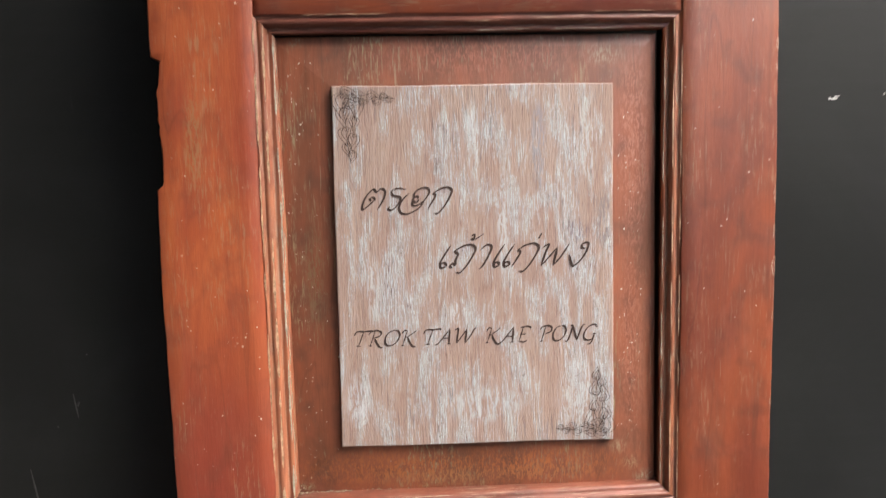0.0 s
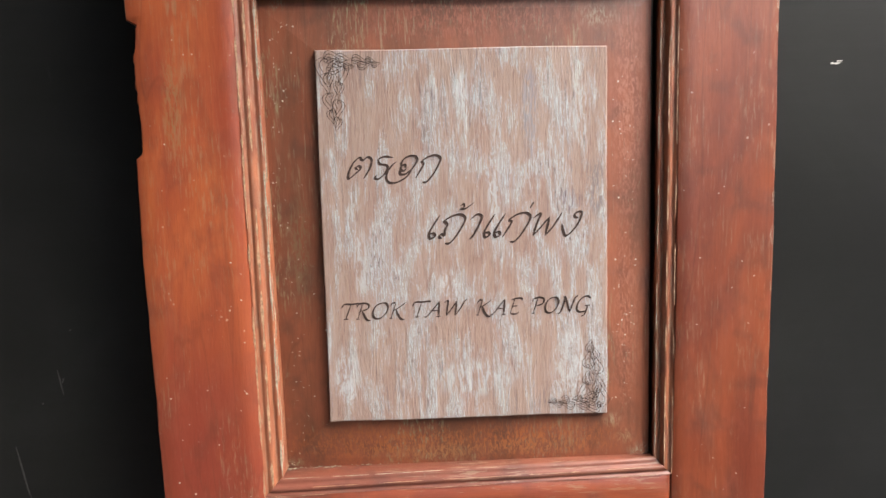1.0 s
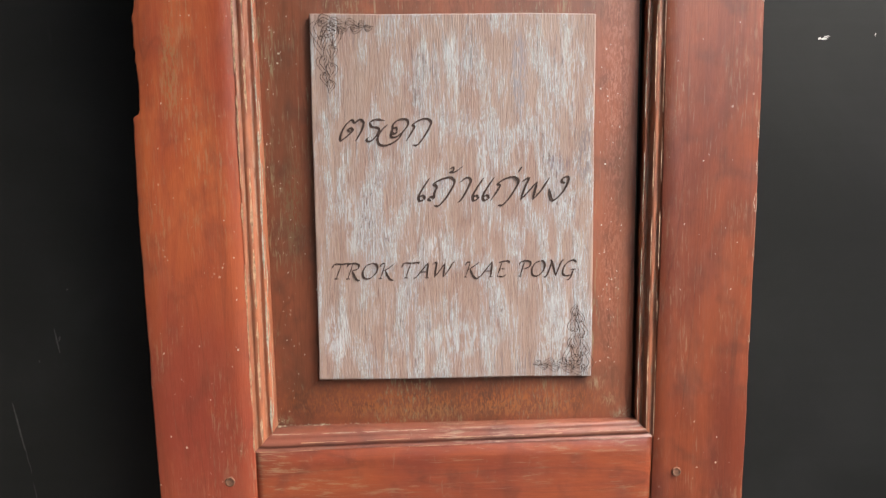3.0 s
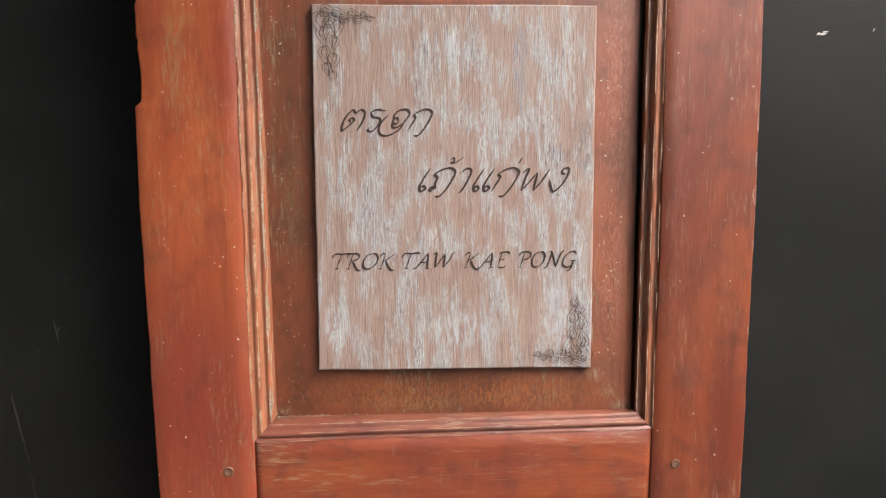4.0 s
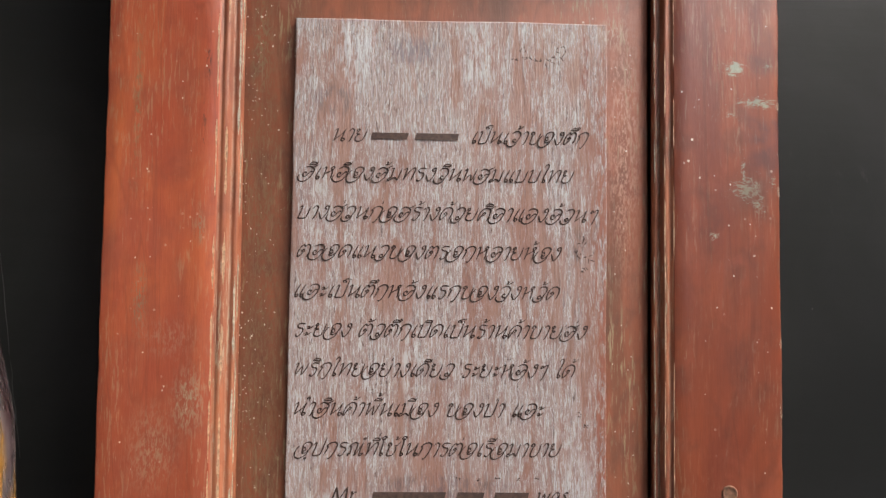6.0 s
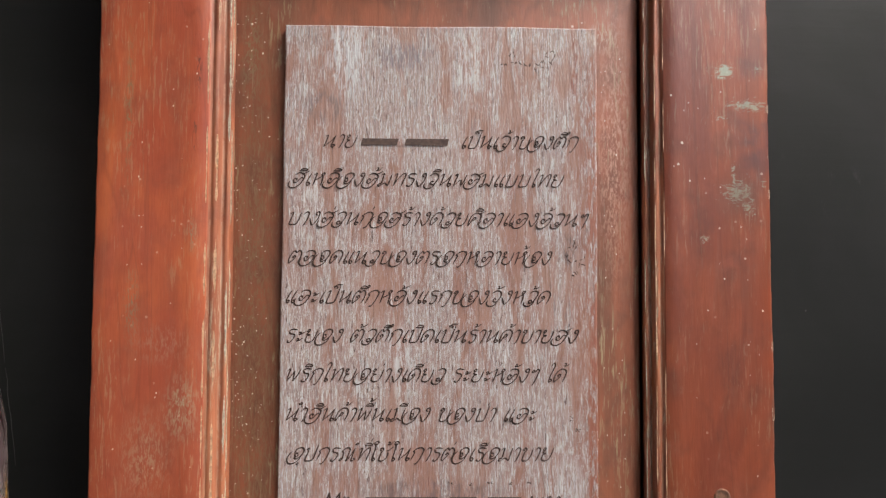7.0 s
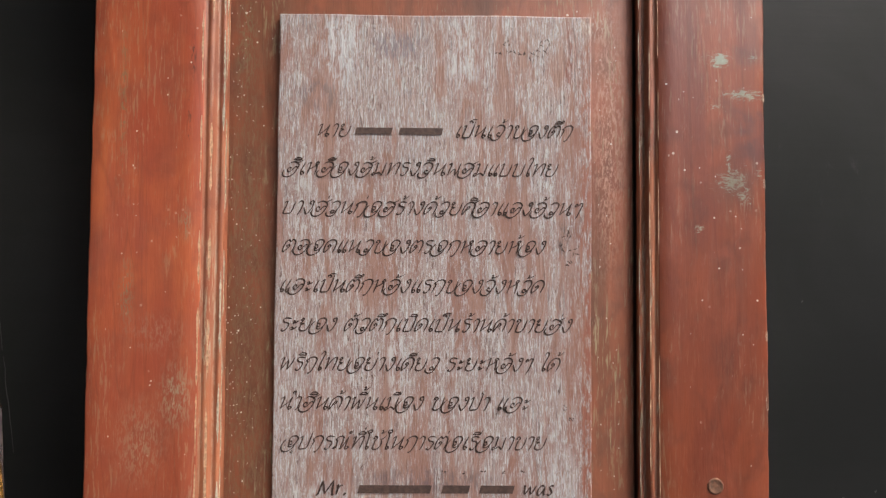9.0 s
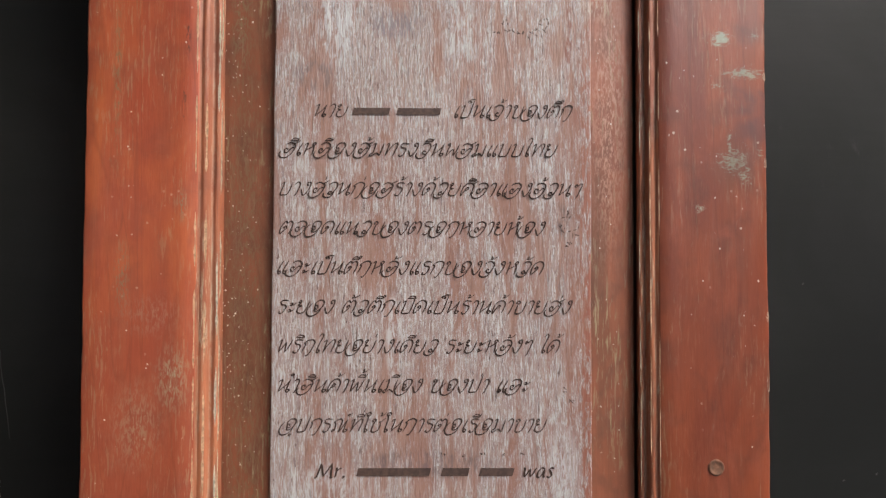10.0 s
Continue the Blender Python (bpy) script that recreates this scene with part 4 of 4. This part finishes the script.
def corner_ornament(x, z, sx, sz, parent):
    """A carved corner flourish of flame leaves along both sides of a corner; sx, sz point into the board."""
    arms = [(leaf, False) for leaf in ornament_arm(0.042, 0.0054)] + [(leaf, True) for leaf in ornament_arm(0.053, 0.0078)]
    for leaf, upright in arms:
        bm = bmesh.new()
        for line in leaf:
            ribbon(bm, [(x + sx * (q if upright else p), z + sz * (p if upright else q)) for p, q in line], 0.00042, FIELD_DEPTH - 0.0003)
        part("carved_leaf", bm, FADED, parent)


corner_ornament(-0.0660, 1.5345, 1, -1, field_1)
corner_ornament(0.1290, 1.2765, -1, 1, field_1)


def scribble():
    """Old fixing marks and nicks in the lower board, at its upper corner and beside the text."""
    rng = random.Random(21)
    for x, z, w, h in ((0.075, 1.0915, 0.005, 0.001), (0.083, 1.0925, 0.006, 0.002), (0.091, 1.0915, 0.005, 0.001), (0.098, 1.090, 0.006, 0.0045), (0.080, 1.099, 0.004, 0.003),
                       (0.104, 1.094, 0.008, 0.003), (0.106, 1.099, 0.006, 0.004), (0.120, 0.972, 0.006, 0.006), (0.125, 0.960, 0.007, 0.006), (0.122, 0.951, 0.005, 0.004), (0.118, 0.962, 0.004, 0.005),
                       (0.120, 0.857, 0.003, 0.003), (0.040, 0.8150, 0.003, 0.002), (0.053, 0.8150, 0.003, 0.002), (0.066, 0.8155, 0.003, 0.002), (0.079, 0.8150, 0.003, 0.002), (0.092, 0.8155, 0.003, 0.002), (0.124, 0.850, 0.004, 0.003)):
        bm = bmesh.new()
        for _ in range(5):
            a, cx, cz = rng.uniform(-0.9, 2.2), x + rng.uniform(-0.5, 0.5) * w, z + rng.uniform(-0.5, 0.5) * h
            reach, bow = rng.uniform(0.25, 0.55) * max(w, h), rng.uniform(-0.4, 0.4)
            ribbon(bm, [(cx + reach * (k / 4 - 0.5) * math.cos(a + bow * k / 4), cz + reach * (k / 4 - 0.5) * math.sin(a + bow * k / 4)) for k in range(5)], rng.uniform(0.0004, 0.0009), FIELD_DEPTH - 0.0003)
        part("nick", bm, FADED, field_2)


scribble()


def plug(x, z, r):
    """A round wooden plug, slightly proud, with a dished middle."""
    bm = bmesh.new()
    rings = []
    for rr, y in ((r * 1.05, 0.002), (r, -0.0006), (r * 0.90, -0.0009), (r * 0.80, -0.0010), (r * 0.66, -0.0006), (r * 0.25, -0.0005)):
        rings.append([(x + rr * math.cos(math.tau * k / 24) * (1 + 0.04 * math.sin(3 * k)), y, z + rr * math.sin(math.tau * k / 24)) for k in range(24)])
    loft(bm, rings)
    part("wooden_plug", bm, PLUG, door, "round wooden plug in the stile", True)


plug(0.2155, 0.8085, 0.0052)
plug(-0.140, 1.196, 0.0038)
plug(0.199, 1.197, 0.0036)


def edge_nick(z, height, depth, key):
    """A sliver of bare wood on the right-hand arris."""
    bm = bmesh.new()
    rng = random.Random(key)
    o = right_edge(z)
    left = [(o - 0.0016 - depth * rng.uniform(0.1, 1) * math.sin(math.pi * k / 6), -0.0004 + 0.0002 * (k % 2), z - height / 2 + height * k / 6) for k in range(7)]
    right = [(o + 0.0003, 0.0016, z - height / 2 + height * k / 6) for k in range(7)]
    loft(bm, [[a, b] for a, b in zip(left, right)], close=False, caps=False)
    part("bare_nick", bm, EDGE, door)


for z, h, d, key in ((1.565, 0.008, 0.0010, 1), (1.548, 0.005, 0.0008, 2), (1.455, 0.012, 0.0008, 3), (1.428, 0.010, 0.0010, 4), (1.402, 0.014, 0.0016, 5), (1.365, 0.006, 0.0006, 6),
                     (1.062, 0.005, 0.0014, 7), (1.005, 0.006, 0.0008, 8), (0.905, 0.006, 0.0008, 9), (0.862, 0.010, 0.0007, 10), (1.30, 0.006, 0.0007, 12)):
    edge_nick(z, h, d, key)

# ---- the glazed jar beside the door ----
JAR = [(0.130, 0.000), (0.142, 0.012), (0.158, 0.12), (0.188, 0.30), (0.217, 0.50), (0.234, 0.67), (0.238, 0.79), (0.234, 0.867), (0.223, 0.922), (0.204, 0.978), (0.176, 1.025),
       (0.146, 1.06), (0.124, 1.075)]


def lathe(bm, profile, segments=72):
    loft(bm, [[(r * math.cos(math.tau * k / segments), r * math.sin(math.tau * k / segments), z) for k in range(segments)] for r, z in profile])
    return bm


jar = new("glazed_jar")
jar.location = (-0.403, 0.268, 0.0)
tagged(jar, "large earthenware jar with mottled ochre and purple-brown glaze", "jar")
part("body", lathe(bmesh.new(), JAR), GLAZE, jar, "", True)
part("rim", lathe(bmesh.new(), [(0.112, 1.05), (0.126, 1.075), (0.138, 1.085), (0.142, 1.098), (0.136, 1.110), (0.122, 1.112), (0.112, 1.104), (0.108, 1.06)]), GLAZE, jar, "rolled jar rim", True)


# ---- grit that has settled on the ledges of the sign ----
def grit(bm, x, y, z, r, rng):
    made = bmesh.ops.create_icosphere(bm, subdivisions=1, radius=r, matrix=pose(x, y, z, rng.uniform(0, 90), 0, rng.uniform(0, 90)))
    for v in made["verts"]:
        v.co += Vector([rng.uniform(-0.3, 0.3) * r for _ in range(3)])


def settled_grit():
    rng = random.Random(9)
    bm = bmesh.new()
    for _ in range(330):
        u = rng.random() ** 1.0
        x = IN_L + 0.012 + (IN_R - IN_L - 0.024) * u
        grit(bm, x, FACE + EDGE_DEPTH - rng.uniform(0.001, 0.004), sill(x) + MW + rng.uniform(-0.0002, 0.0010), rng.uniform(0.00025, 0.0006), rng)
    for cx, sx in ((IN_R - MW, -1), (IN_L + MW, 1)):
        for _ in range(110 if sx < 0 else 14):
            d = abs(rng.gauss(0, 0.005))
            side = rng.uniform(-0.002, 0.002)
            grit(bm, cx + sx * d + side, FACE + EDGE_DEPTH - d * 0.42 - 0.0006, sill(cx) + MW + d - side, rng.uniform(0.00025, 0.0006), rng)
    ob = part("grit", bm, GRIT)
    tagged(ob, "pale greenish grit settled on the moulding ledge", "grit", kind="stuff")


settled_grit()


def paint_flecks():
    """Tiny white flecks of paint and lime spattered over the sign."""
    rng = random.Random(33)
    bm = bmesh.new()

    def fleck(x, y, z):
        r = rng.uniform(0.00020, 0.00055) * (1.5 if rng.random() < 0.1 else 1)
        n = 6
        bm.faces.new([bm.verts.new((x + r * rng.uniform(0.6, 1.2) * math.cos(math.tau * k / n), y, z + r * rng.uniform(0.6, 1.2) * math.sin(math.tau * k / n))) for k in range(n)])

    for _ in range(300):
        z = rng.uniform(0.74, 1.13) if rng.random() < 0.65 else rng.uniform(1.25, 1.56)
        u = min(1.0, abs(rng.gauss(0, 0.4)))
        x = IN_L + MW + 0.0008 + u * (F2[2] - 0.003 - IN_L - MW)
        top = P2[1] if z < 1.2 else P1[1]
        low = P2[0] if z < 1.2 else P1[0]
        d = EDGE_DEPTH - 0.0104 * (z - low) / (top - low)
        fleck(x, FACE + d + (CREST_DEPTH - d) * (x - IN_L - 0.008) / (F2[2] - 0.002 - IN_L - 0.008) - 0.0006, z)
    for _ in range(150):
        left = rng.random() < 0.5
        x = rng.uniform(-0.186, -0.123) if left else rng.uniform(0.184, 0.245)
        fleck(x, FACE - 0.0008, rng.uniform(0.74, 1.62))
    for _ in range(90):
        fleck(rng.uniform(0.138, 0.156), FACE + 0.0095, rng.uniform(0.74, 1.10) if rng.random() < 0.4 else rng.uniform(1.28, 1.54))
    tagged(part("paint_flecks", bm, FLECK), "tiny white flecks of paint spattered on the sign", "paint flecks", kind="stuff")


paint_flecks()
